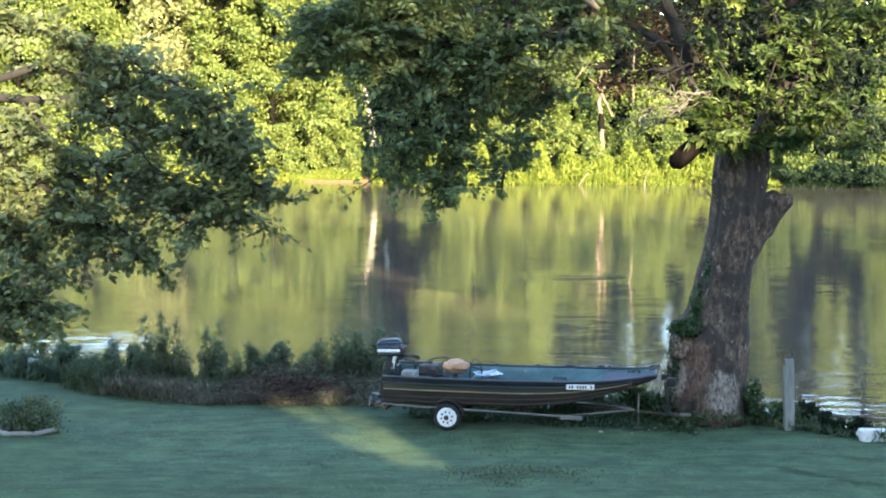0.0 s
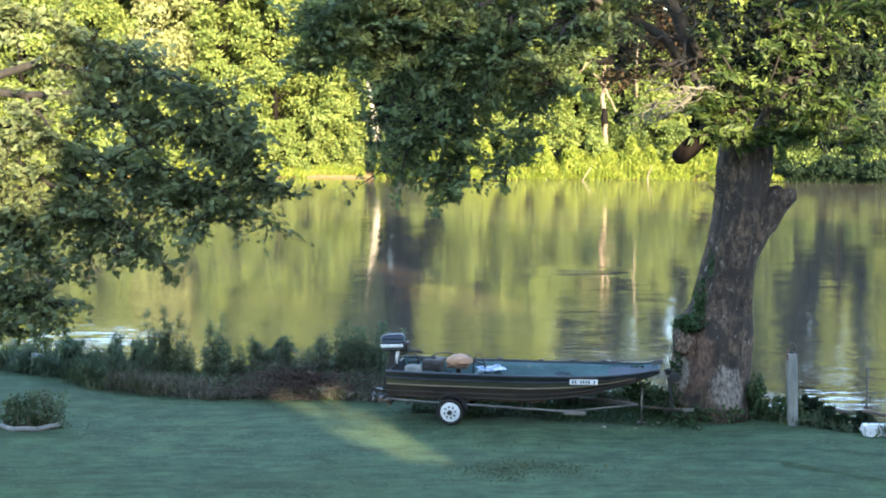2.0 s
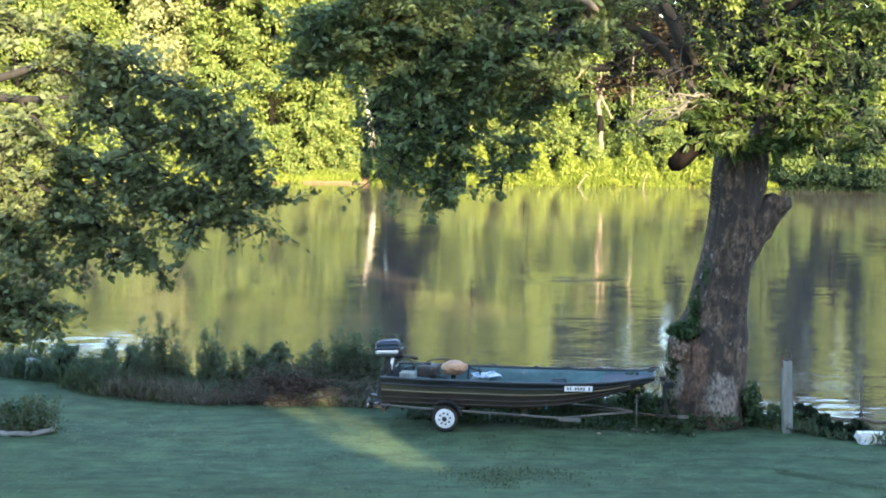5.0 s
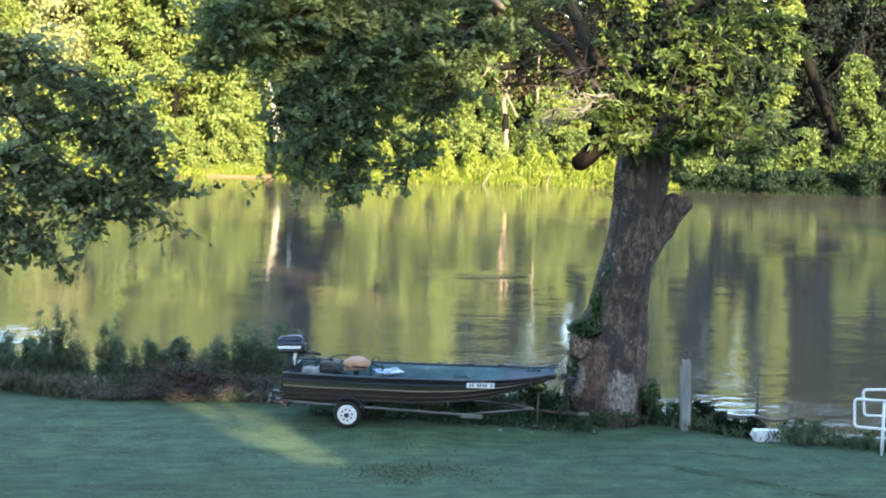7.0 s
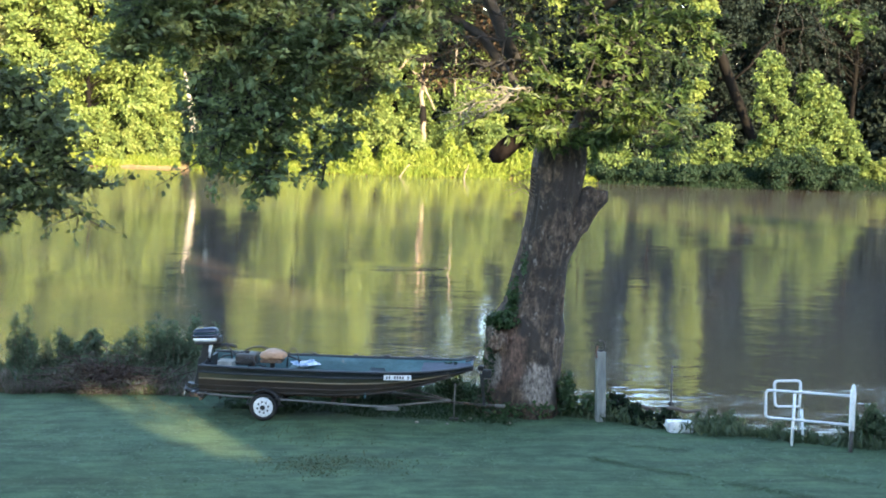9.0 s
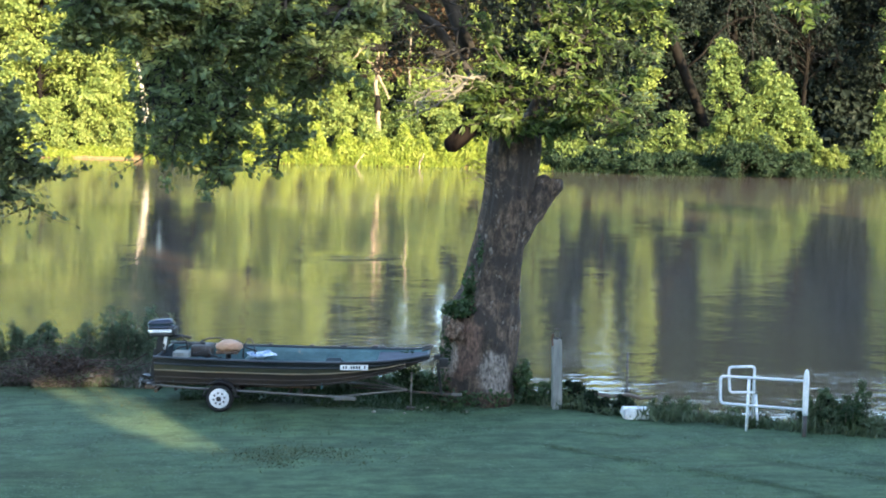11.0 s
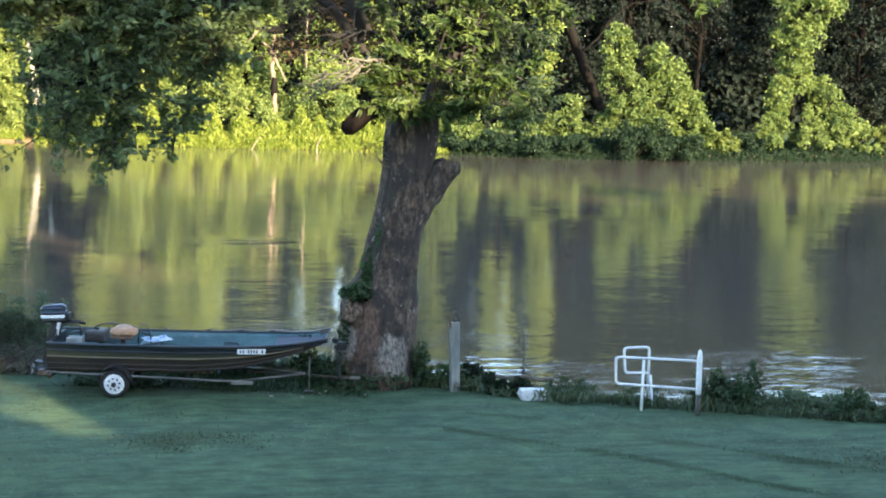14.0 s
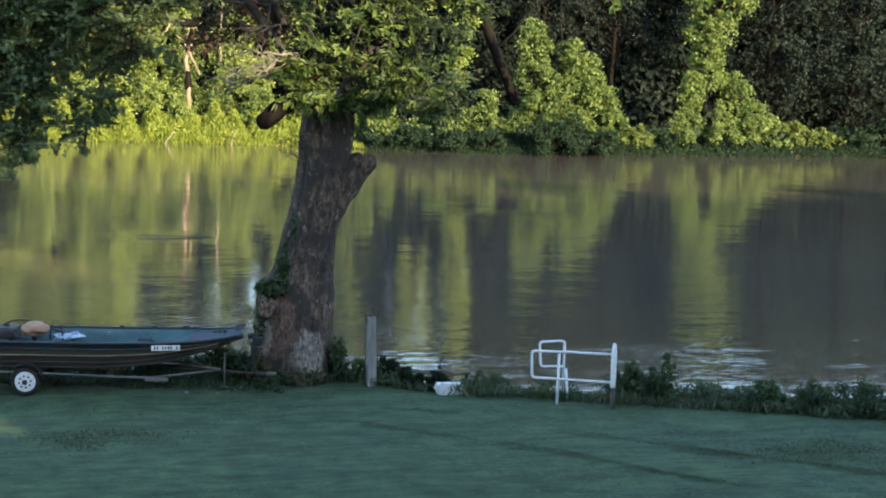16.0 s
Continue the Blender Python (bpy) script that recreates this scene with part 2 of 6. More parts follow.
def trunk_bark():
    """Furrowed bark, blotched dark and flecked pale, with patches of reddish and bare wood low on the stem."""
    m, nt, b = mat("old_bark")
    v = coords(nt)
    furrow = noise_tex(nt, coords(nt, (1.5, 1.5, 0.7)), 5.0, 6, 0.65, 0.5)
    plate = noise_tex(nt, coords(nt, (1.2, 1.2, 0.8)), 13.0, 5, 0.7, 0.4)
    blot = noise_tex(nt, coords(nt, (1.0, 1.0, 0.75)), 1.9, 5, 0.65, 0.6)
    col = ramp(nt, furrow, [(0.34, (0.020, 0.015, 0.012)), (0.50, (0.080, 0.055, 0.039)), (0.70, (0.200, 0.150, 0.108))])
    col = mix(nt, 0.7, col, ramp(nt, plate, [(0.36, (0.16, 0.15, 0.14)), (0.60, (1.3, 1.26, 1.22))]), "MULTIPLY")
    col = mix(nt, ramp(nt, blot, [(0.47, (0, 0, 0)), (0.56, (0.9, 0.9, 0.9))]), col, (0.030, 0.024, 0.020))
    fleck = noise_tex(nt, coords(nt, (1.0, 1.0, 0.6)), 9.0, 3, 0.6)
    col = mix(nt, ramp(nt, fleck, [(0.62, (0, 0, 0)), (0.70, (0.75, 0.75, 0.75))]), col, (0.24, 0.21, 0.18))
    rough_edge = noise_tex(nt, v, 4.5, 5, 0.7)
    for centre, size, tint, grain in (((-0.45, -0.52, 1.0), (0.42, 0.5, 0.62), ((0.035, 0.020, 0.015), (0.20, 0.12, 0.085)), 12.0),
                                      ((0.14, -0.72, 0.50), (0.30, 0.5, 0.40), ((0.040, 0.030, 0.024), (0.34, 0.29, 0.245)), 12.0),
                                      ((-0.62, -0.45, 0.75), (0.16, 0.4, 0.34), ((0.06, 0.048, 0.038), (0.36, 0.30, 0.25)), 15.0)):
        mp = nt.nodes.new("ShaderNodeMapping")
        mp.inputs["Scale"].default_value = tuple(1 / s for s in size)
        mp.inputs["Location"].default_value = tuple(-c / s for c, s in zip(centre, size))
        nt.links.new(v, mp.inputs["Vector"])
        ln = nt.nodes.new("ShaderNodeVectorMath")
        ln.operation = "LENGTH"
        nt.links.new(mp.outputs[0], ln.inputs[0])
        ad = nt.nodes.new("ShaderNodeMath")
        ad.operation = "ADD"
        nt.links.new(ln.outputs["Value"], ad.inputs[0])
        nt.links.new(rough_edge, ad.inputs[1])
        wood = ramp(nt, noise_tex(nt, coords(nt, (1.6, 1.6, 0.8)), grain, 5, 0.7), [(0.35, tint[0]), (0.65, tint[1])])
        col = mix(nt, patch_mask(nt, ad.outputs[0]), col, wood)
    nt.links.new(col, b.inputs["Base Color"])
    b.inputs["Roughness"].default_value = 0.92
    bump(nt, b, mix(nt, 0.5, furrow, plate), 1.0, 0.08)
    return m


def patch_mask(nt, value):
    """One inside a patch, nought outside, with a short edge."""
    mr = node(nt, "ShaderNodeMapRange", From_Min=1.55, From_Max=1.28)
    nt.links.new(value, mr.inputs["Value"])
    return mr.outputs[0]


def grass_ground():
    m, nt, b = mat("grass_ground")
    v = coords(nt)
    big = noise_tex(nt, v, 0.35, 5, 0.6)
    fine = noise_tex(nt, v, 22, 4, 0.7)
    streak = noise_tex(nt, coords(nt, (0.25, 1.6, 1)), 1.0, 5, 0.6)
    col = ramp(nt, fine, [(0.25, (0.041, 0.070, 0.037)), (0.55, (0.061, 0.104, 0.055)), (0.8, (0.087, 0.134, 0.074))])
    col = mix(nt, ramp(nt, big, [(0.4, (0, 0, 0)), (0.75, (0.5, 0.5, 0.5))]), col, (0.085, 0.125, 0.05))
    col = mix(nt, ramp(nt, streak, [(0.5, (0, 0, 0)), (0.7, (0.7, 0.7, 0.7))]), col, (0.040, 0.055, 0.028))
    mottle = noise_tex(nt, v, 1.9, 5, 0.65)
    col = mix(nt, 0.75, col, ramp(nt, mottle, [(0.32, (0.45, 0.48, 0.44)), (0.5, (0.92, 0.92, 0.92)), (0.70, (1.35, 1.3, 1.2))]), "MULTIPLY")
    clump = noise_tex(nt, coords(nt, (0.45, 1.7, 1)), 3.2, 4, 0.6)
    col = mix(nt, 0.8, col, ramp(nt, clump, [(0.36, (0.62, 0.62, 0.60)), (0.55, (1.0, 1.0, 1.0)), (0.7, (1.12, 1.12, 1.1))]), "MULTIPLY")
    # bare earth below the turf's edge
    sep = nt.nodes.new("ShaderNodeSeparateXYZ")
    nt.links.new(v, sep.inputs[0])
    rim = node(nt, "ShaderNodeMapRange", From_Min=-0.28, From_Max=-0.1)
    nt.links.new(sep.outputs["Z"], rim.inputs["Value"])
    soil = ramp(nt, noise_tex(nt, v, 3, 6, 0.65), [(0.3, (0.11, 0.072, 0.036)), (0.7, (0.27, 0.175, 0.085))])
    col = mix(nt, rim.outputs[0], soil, col)
    nt.links.new(col, b.inputs["Base Color"])
    b.inputs["Roughness"].default_value = 0.9
    b.inputs["Specular IOR Level"].default_value = 0.2
    bump(nt, b, fine, 0.35, 0.02)
    return m


def water_material():
    m, nt, b = mat("river_water")
    silt = noise_tex(nt, coords(nt, (0.3, 1, 1)), 0.12, 4)
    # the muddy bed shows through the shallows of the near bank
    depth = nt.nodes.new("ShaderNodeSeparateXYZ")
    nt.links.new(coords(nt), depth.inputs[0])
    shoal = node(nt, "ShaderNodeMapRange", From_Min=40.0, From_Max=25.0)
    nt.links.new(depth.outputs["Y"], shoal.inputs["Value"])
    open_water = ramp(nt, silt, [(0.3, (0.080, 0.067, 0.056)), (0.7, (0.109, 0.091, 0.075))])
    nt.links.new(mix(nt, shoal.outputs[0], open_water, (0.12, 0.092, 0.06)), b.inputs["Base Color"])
    b.inputs["Roughness"].default_value = 0.03
    b.inputs["IOR"].default_value = 2.35
    swell = noise_tex(nt, coords(nt, (0.5, 1.0, 1)), 0.55, 3, 0.5, 0.6)
    ripple = noise_tex(nt, coords(nt, (0.42, 1.0, 1)), 1.75, 2, 0.5, 0.5)
    fine = noise_tex(nt, coords(nt, (0.35, 1.2, 1)), 6.0, 2, 0.5, 0.3)
    calm = noise_tex(nt, coords(nt, (0.12, 0.5, 1)), 0.22, 3)
    h = mix(nt, 0.16, mix(nt, 0.30, swell, ripple), fine)
    amp = ramp(nt, calm, [(0.35, (0.25, 0.25, 0.25)), (0.7, (1, 1, 1))])
    hh = mix(nt, 1.0, h, amp, "MULTIPLY")
    # shallows by the near bank run rougher
    sep = nt.nodes.new("ShaderNodeSeparateXYZ")
    nt.links.new(coords(nt), sep.inputs[0])
    near = node(nt, "ShaderNodeMapRange", From_Min=48.0, From_Max=29.0, To_Min=1.0, To_Max=3.6)
    nt.links.new(sep.outputs["Y"], near.inputs["Value"])
    riffle = nt.nodes.new("ShaderNodeMath")
    riffle.operation = "MULTIPLY"
    nt.links.new(hh, riffle.inputs[0])
    nt.links.new(near.outputs[0], riffle.inputs[1])
    # the open reach upstream of the far bank is rougher
    far = node(nt, "ShaderNodeMapRange", From_Min=60.0, From_Max=105.0, To_Min=1.0, To_Max=1.4)
    nt.links.new(sep.outputs["Y"], far.inputs["Value"])
    rough_reach = nt.nodes.new("ShaderNodeMath")
    rough_reach.operation = "MULTIPLY"
    nt.links.new(riffle.outputs[0], rough_reach.inputs[0])
    nt.links.new(far.outputs[0], rough_reach.inputs[1])
    # eddies and riffles over sunken snags and stones
    roll = noise_tex(nt, coords(nt, (1.0, 0.7, 1)), 0.4, 2, 0.5, 0.4)
    heave = nt.nodes.new("ShaderNodeMath")
    heave.operation = "MULTIPLY_ADD"
    nt.links.new(roll, heave.inputs[0])
    heave.inputs[1].default_value = 0.8
    nt.links.new(rough_reach.outputs[0], heave.inputs[2])
    stirred = heave.outputs[0]
    chop = mix(nt, 0.5, noise_tex(nt, coords(nt, (0.3, 1.0, 1)), 2.6, 2, 0.5, 0.8), ripple)
    for (cx, cy), (sx, sy), lift in (((4.6, 53.2), (2.3, 1.7), 3.0), ((-9.6, 38.0), (3.2, 3.0), 5.0), ((8.2, 29.6), (3.6, 1.9), 1.1), ((16.0, 30.5), (2.6, 2.6), 0.4), ((21.0, 62.0), (5.0, 2.4), 1.6)):
        mp = nt.nodes.new("ShaderNodeMapping")
        mp.inputs["Scale"].default_value = (1 / sx, 1 / sy, 0.0)
        mp.inputs["Location"].default_value = (-cx / sx, -cy / sy, 0.0)
        nt.links.new(coords(nt), mp.inputs["Vector"])
        ln = nt.nodes.new("ShaderNodeVectorMath")
        ln.operation = "LENGTH"
        nt.links.new(mp.outputs[0], ln.inputs[0])
        fall = node(nt, "ShaderNodeMapRange", From_Min=1.0, From_Max=0.2, To_Min=0.0, To_Max=lift)
        nt.links.new(ln.outputs["Value"], fall.inputs["Value"])
        mul = nt.nodes.new("ShaderNodeMath")
        mul.operation = "MULTIPLY_ADD"
        nt.links.new(chop, mul.inputs[0])
        nt.links.new(fall.outputs[0], mul.inputs[1])
        nt.links.new(stirred, mul.inputs[2])
        stirred = mul.outputs[0]
    bump(nt, b, stirred, 1.0, 0.024)
    # surface film that mirrors the bank
    r = nt.nodes.new("ShaderNodeBsdfGlossy")
    r.inputs["Color"].default_value = (0.93, 0.92, 0.86, 1)
    r.inputs["Roughness"].default_value = 0.07
    nt.links.new(b.inputs["Normal"].links[0].from_socket, r.inputs["Normal"])
    ms = node(nt, "ShaderNodeMixShader", Fac=0.24)
    nt.links.new(b.outputs[0], ms.inputs[1])
    nt.links.new(r.outputs[0], ms.inputs[2])
    nt.links.new(ms.outputs[0], nt.nodes["Material Output"].inputs["Surface"])
    return m


OLD_BARK = trunk_bark()
GROUND = grass_ground()
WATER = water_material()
GRASS_BLADE = leaf_material("grass_blade", (0.054, 0.093, 0.049), (0.071, 0.119, 0.065), (0.095, 0.145, 0.086), 0.2, 0.2)

# ---------------------------------------------------------------- ground and river
WATER_Z = -0.8


def shore_near(x):
    """Where the lawn ends, as a line across the place."""
    return np.interp(x, [-300, -60, -14, -9, -5, 0, 4, 6.5, 9, 13.5, 20, 60, 300], [60, 45, 31, 29, 26.7, 26.3, 25.3, 23.4, 22.2, 20.3, 18.5, 10, -20])


def shore_far(x):
    """The far water's edge."""
    return np.interp(x, [-300, -40, -12, 5, 20, 34, 48, 78, 300], [135, 127, 124, 120.5, 119.5, 113.5, 114, 120, 130])


def ground_z(x, y):
    """Lawn, bank, river bed, far bank and the land behind."""
    d = y - shore_near(x)
    e = shore_far(x) - y
    near = np.interp(d, [-40, -5.5, -2.5, 0, 0.5, 2.4, 4.2, 9], [0.0, 0.0, -0.05, -0.06, -0.15, -0.62, -1.0, -2.0])
    far = np.interp(-e, [-9, -0.6, 0.8, 4, 14, 60, 500], [-2.0, -0.95, -0.35, 0.1, 0.8, 4.0, 22.0])
    return np.where(d < (shore_far(x) - shore_near(x)) * 0.5, near, far)


def build_ground():
    xs = np.unique(np.concatenate([np.linspace(-1500, -60, 25), np.linspace(-60, -14, 24), np.linspace(-14, 22, 145), np.linspace(22, 110, 45), np.linspace(110, 1500, 25)]))
    ys = np.unique(np.concatenate([np.linspace(-600, -20, 14), np.linspace(-20, 15, 18), np.linspace(15, 36, 85), np.linspace(36, 108, 20), np.linspace(108, 140, 65), np.linspace(140, 1500, 24)]))
    gx, gy = np.meshgrid(xs, ys)
    z = ground_z(gx, gy)
    soft = np.array([noise.noise((a * 0.35, b * 0.35, 3.1)) * 0.035 + noise.noise((a * 1.7, b * 1.7, 9.0)) * 0.012 for a, b in zip(gx.ravel(), gy.ravel())]).reshape(gx.shape)
    z = z + soft * np.where(z > -0.9, 1, 0)
    v = np.stack([gx, gy, z], -1).reshape(-1, 3)
    nx, ny = len(xs), len(ys)
    i = (np.arange(ny - 1)[:, None] * nx + np.arange(nx - 1)[None]).ravel()
    me = raw_mesh("ground", v, np.stack([i, i + 1, i + nx + 1, i + nx], 1), None, True)
    return tagged(put("ground", me, GROUND), "mown green lawn falling to an earthy river bank", "lawn", kind="structure")


build_ground()
w = bpy.data.meshes.new("water")
bw = bmesh.new()
bmesh.ops.create_grid(bw, x_segments=8, y_segments=8, size=1.0, matrix=pose(0, 75, WATER_Z) @ Matrix.Diagonal((1400, 72, 1, 1)))
bw.to_mesh(w)
bw.free()
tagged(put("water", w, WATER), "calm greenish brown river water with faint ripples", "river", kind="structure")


def lawn_blades():
    n = 60000
    x = rng.uniform(-12, 17, n)
    y = 15.5 + (rng.uniform(0, 1, n) ** 0.9) * 14
    ok = y < shore_near(x) + 0.3
    x, y = x[ok], y[ok]
    z = ground_z(x, y)
    n = len(x)
    a = rng.uniform(0, 2 * np.pi, n)
    h = rng.uniform(0.006, 0.018, n) * (1 + 0.8 * np.array([noise.noise((p * 0.9, q * 0.9, 1.0)) for p, q in zip(x, y)]))
    wd = 0.011
    lean = rng.normal(size=(n, 2)) * 0.05
    base = np.stack([x, y, z], 1)
    s = np.stack([np.cos(a) * wd, np.sin(a) * wd, np.zeros(n)], 1)
    tip = base + np.stack([lean[:, 0], lean[:, 1], h], 1)
    v = np.stack([base - s, base + s, tip], 1).reshape(-1, 3)
    me = raw_mesh("lawn_grass", v, None, np.arange(3 * n).reshape(-1, 3))
    tagged(put("lawn_grass", me, GRASS_BLADE), "short mown grass blades with darker tufts", "grass", kind="stuff")


lawn_blades()


def lump(centre, radii, seed, rough=0.25, sub=4):
    bm = bmesh.new()
    bmesh.ops.create_icosphere(bm, subdivisions=sub, radius=1.0)
    for v in bm.verts:
        k = 1 + rough * noise.noise(v.co * 1.7 + Vector((seed, 0, 0))) + rough * 0.5 * noise.noise(v.co * 5 + Vector((seed, 3, 0)))
        v.co = Vector((v.co.x * radii[0] * k + centre[0], v.co.y * radii[1] * k + centre[1], v.co.z * radii[2] * k + centre[2]))
    return bm


# ---------------------------------------------------------------- trees
def tree_thing(name, at, label, group=""):
    return thing(name, at, label, "tree", group)


def crown_mass(centre, radii, n, hollow=0.55):
    """Places of leaves in a lumpy mass, denser towards its outside."""
    d = rng.normal(size=(n, 3))
    d /= np.linalg.norm(d, axis=1)[:, None]
    r = hollow + (1 - hollow) * rng.uniform(0, 1, n) ** 0.6
    return np.asarray(centre) + d * r[:, None] * np.asarray(radii), d


def crown_sprays(centre, radii, n, hollow=0.2, reach=0.5, each=13):
    """Places and faces of leaves that lie in flat sprays over a lumpy mass."""
    m = max(2, n // each)
    c, d = crown_mass(centre, radii, m, hollow)
    face = d * 0.6 + rng.normal(size=(m, 3)) * 0.3 + (0, -0.2, 0.78)
    face /= np.linalg.norm(face, axis=1)[:, None]
    c, face = np.repeat(c, each, 0), np.repeat(face, each, 0)
    off = rng.normal(size=c.shape) * reach * np.repeat(rng.uniform(0.3, 0.75, m), each)[:, None]
    off -= face * (np.sum(off * face, 1) * 0.8)[:, None]
    off[:, 2] -= 0.25 * np.linalg.norm(off, axis=1)
    return c + off, face


def far_tree(at, height, spread, material, bottom=0.0, lumps=34, per=330, size=0.42, trunk=0.28, bark=BARK_DARK, label="", name="broadleaf_tree", lean=(0, 0)):
    """A broadleaf tree on the far bank: trunk, limbs and a lumpy crown of small leaf clumps."""
    t = tree_thing(name, at, label, "trees on the far bank")
    top = np.array([lean[0], lean[1], height * 0.92])
    stem = bend((0, 0, -0.6), top, 0, 9, 0.15)
    items = [(stem, np.linspace(trunk, 0.05, 9), 8, 0.05)]
    cs, ns = [], []
    for _ in range(int(lumps * 2.1)):
        f = rng.uniform(bottom, 1.0)
        k = math.sin(math.pi * min(1, (0.25 + 0.75 * (f - bottom) / (1 - bottom + 1e-6)) * 0.92)) ** 0.7
        a = rng.uniform(0, 2 * math.pi)
        r = spread * k * rng.uniform(0.35, 1.0)
        r *= 0.75 + 0.7 * abs(noise.noise((f * 4.0, at[0] * 0.7, 3.0)))
        axis = np.array([top[0] * f + spread * 0.9 * noise.noise((f * 2.6, at[0], 1.0)), top[1] * f + spread * 0.5 * noise.noise((f * 2.6, at[0], 7.0)), 0])
        c = axis + np.array([math.cos(a) * r, math.sin(a) * r, height * f])
        rad = spread * rng.uniform(0.13, 0.31)
        p, d = crown_sprays(c, (rad, rad, rad * 0.85), int(per * 0.49 * rng.uniform(0.5, 1.5)), 0.2, min(0.75, 0.45 * rad + 0.18))
        cs.append(p)
        ns.append(d)
        h0 = max(0.3, height * f - r * 0.6)
        s = np.array([np.interp(h0, stem[:, 2], stem[:, q]) for q in range(3)])
        items.append((bend(s, c, 0.2, 5, 0.08), np.linspace(trunk * 0.3, 0.02, 5), 4, 0))
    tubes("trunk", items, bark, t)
    cs, ns = np.concatenate(cs), np.concatenate(ns)
    ok = cs[:, 2] > 0.05
    leaves("crown", cs[ok], size * 1.05, material, t, up=0.1, droop=0.15, normal=ns[ok] * 2.6, wide=0.62)
    return t


def shrub(at, height, spread, material, n=1500, size=0.3, label="", name="shrub", group="shrubs on the far bank"):
    t = thing(name, at, label, "shrub", group)
    items, cs, ns = [], [], []
    for _ in range(20):
        a, r = rng.uniform(0, 2 * math.pi), spread * rng.uniform(0.05, 1.0)
        c = np.array([math.cos(a) * r, math.sin(a) * r, height * rng.uniform(0.12, 0.92) * (1 - 0.45 * (r / spread) ** 2)])
        items.append((bend((c[0] * 0.2, c[1] * 0.2, -0.3), c, 0.1, 4, 0.03), np.linspace(0.05, 0.012, 4), 5, 0))
        p, d = crown_sprays(c, (spread * rng.uniform(0.18, 0.36), spread * rng.uniform(0.18, 0.36), height * rng.uniform(0.10, 0.2)), n // 20, 0.2, spread * 0.15)
        cs.append(p)
        ns.append(d)
    tagged(tubes("stem", items, BARK_DARK, t), kind="stuff")
    cs, ns = np.concatenate(cs), np.concatenate(ns)
    ok = cs[:, 2] > 0.0
    leaves("foliage", cs[ok], size * 1.1, material, t, up=0.1, normal=ns[ok] * 2.2, wide=0.65)
    return t


SKY_GAPS = ((10.7, 0.7, 1.0), (14.4, 0.8, 1.0), (18.8, 1.15, 1.04), (34.4, 1.5, 1.05))


def gap_dip(x, y, dip):
    """How much lower the wood stands where the sky shows through it."""
    k = np.ones(len(x))
    for c, wd, deep in SKY_GAPS:
        k *= 1 - deep * dip * np.exp(-((x * 124 / y - c) / wd) ** 2)
    return k


def leaf_wall(name, xs, y0, depth, z0, z1, n, size, material, label, dip=0.0):
    """A far wood as a deep, uneven wall of leaf sprays that nobody could count."""
    each = 9
    m = n // each
    x = rng.uniform(*xs, m)
    top = z1 * (0.8 + 0.25 * np.array([noise.noise((a * 0.09, 2.0, 5.0)) for a in x]))
    z = z0 + (top - z0) * rng.uniform(0, 1, m)
    hump = np.array([noise.noise((a * 0.25, b * 0.3, 7.0)) for a, b in zip(x, z)])
    y = shore_far(x) + y0 + depth * rng.uniform(0, 1, m) - hump * 4
    z *= gap_dip(x, y, dip)
    face = rng.normal(size=(m, 3)) * 0.4 + (0, -0.65, 0.7)
    c = np.repeat(np.stack([x, y, z + 1.5], 1), each, 0)
    face = np.repeat(face / np.linalg.norm(face, axis=1)[:, None], each, 0)
    off = rng.normal(size=c.shape) * size * 1.1
    off -= face * (np.sum(off * face, 1) * 0.8)[:, None]
    v, t = leaf_arrays(c + off, size, up=0.1, wide=0.75, normal=face * 2.2)
    tagged(put(name, raw_mesh(name, v, None, t), material), label, "wood", kind="stuff")


def reed_bed(xs, depth, height, n, material, label, near=0.2):
    """Tall grass and reeds along the far water's edge."""
    x = rng.uniform(*xs, n)
    lump = np.array([noise.noise((a * 0.8, 1.0, 2.0)) for a in x])
    d = near + depth * rng.uniform(0, 1, n) ** 1.3
    y = shore_far(x) + d
    g = ground_z(x, y)
    hmax = height * np.clip(0.7 + 1.0 * lump, 0.2, 1.5) * np.minimum(1, 0.55 + d * 0.3)
    z = g + hmax * rng.uniform(0.02, 1.0, n)
    v, t = leaf_arrays(np.stack([x, y, z], 1), 0.55, up=0.1, droop=-0.7, wide=0.28, normal=np.array([[0, -0.9, 0.3]]))
    tagged(put("bank_grass", raw_mesh("bank_grass", v, None, t), material), label, "tall grass", kind="stuff")


SUNNY_TREE = "tall sunlit yellow-green tree on the far river bank"
SHADY_TREE = "tall tree on the far river bank, leaves darkened as if shaded"


def tangle(x0, x1, n):
    """Bare hanging twigs in front of the dark wood."""
    t = thing("bare_thicket", (0.5 * (x0 + x1), 124.0, 6.0), "tangle of bare hanging twigs before the dark wood", "thicket")
    items = []
    for _ in range(n):
        p = np.array([rng.uniform(x0, x1) - 0.5 * (x0 + x1), rng.uniform(-1, 2), rng.uniform(2, 7)])
        q = p + np.array([rng.normal() * 1.6, rng.normal() * 0.5, -rng.uniform(0.5, 3.5)])
        items.append((bend(p, q, rng.normal() * 0.5, 6, 0.12), np.linspace(0.03, 0.012, 6), 4, 0, False))
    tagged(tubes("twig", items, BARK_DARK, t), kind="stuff")


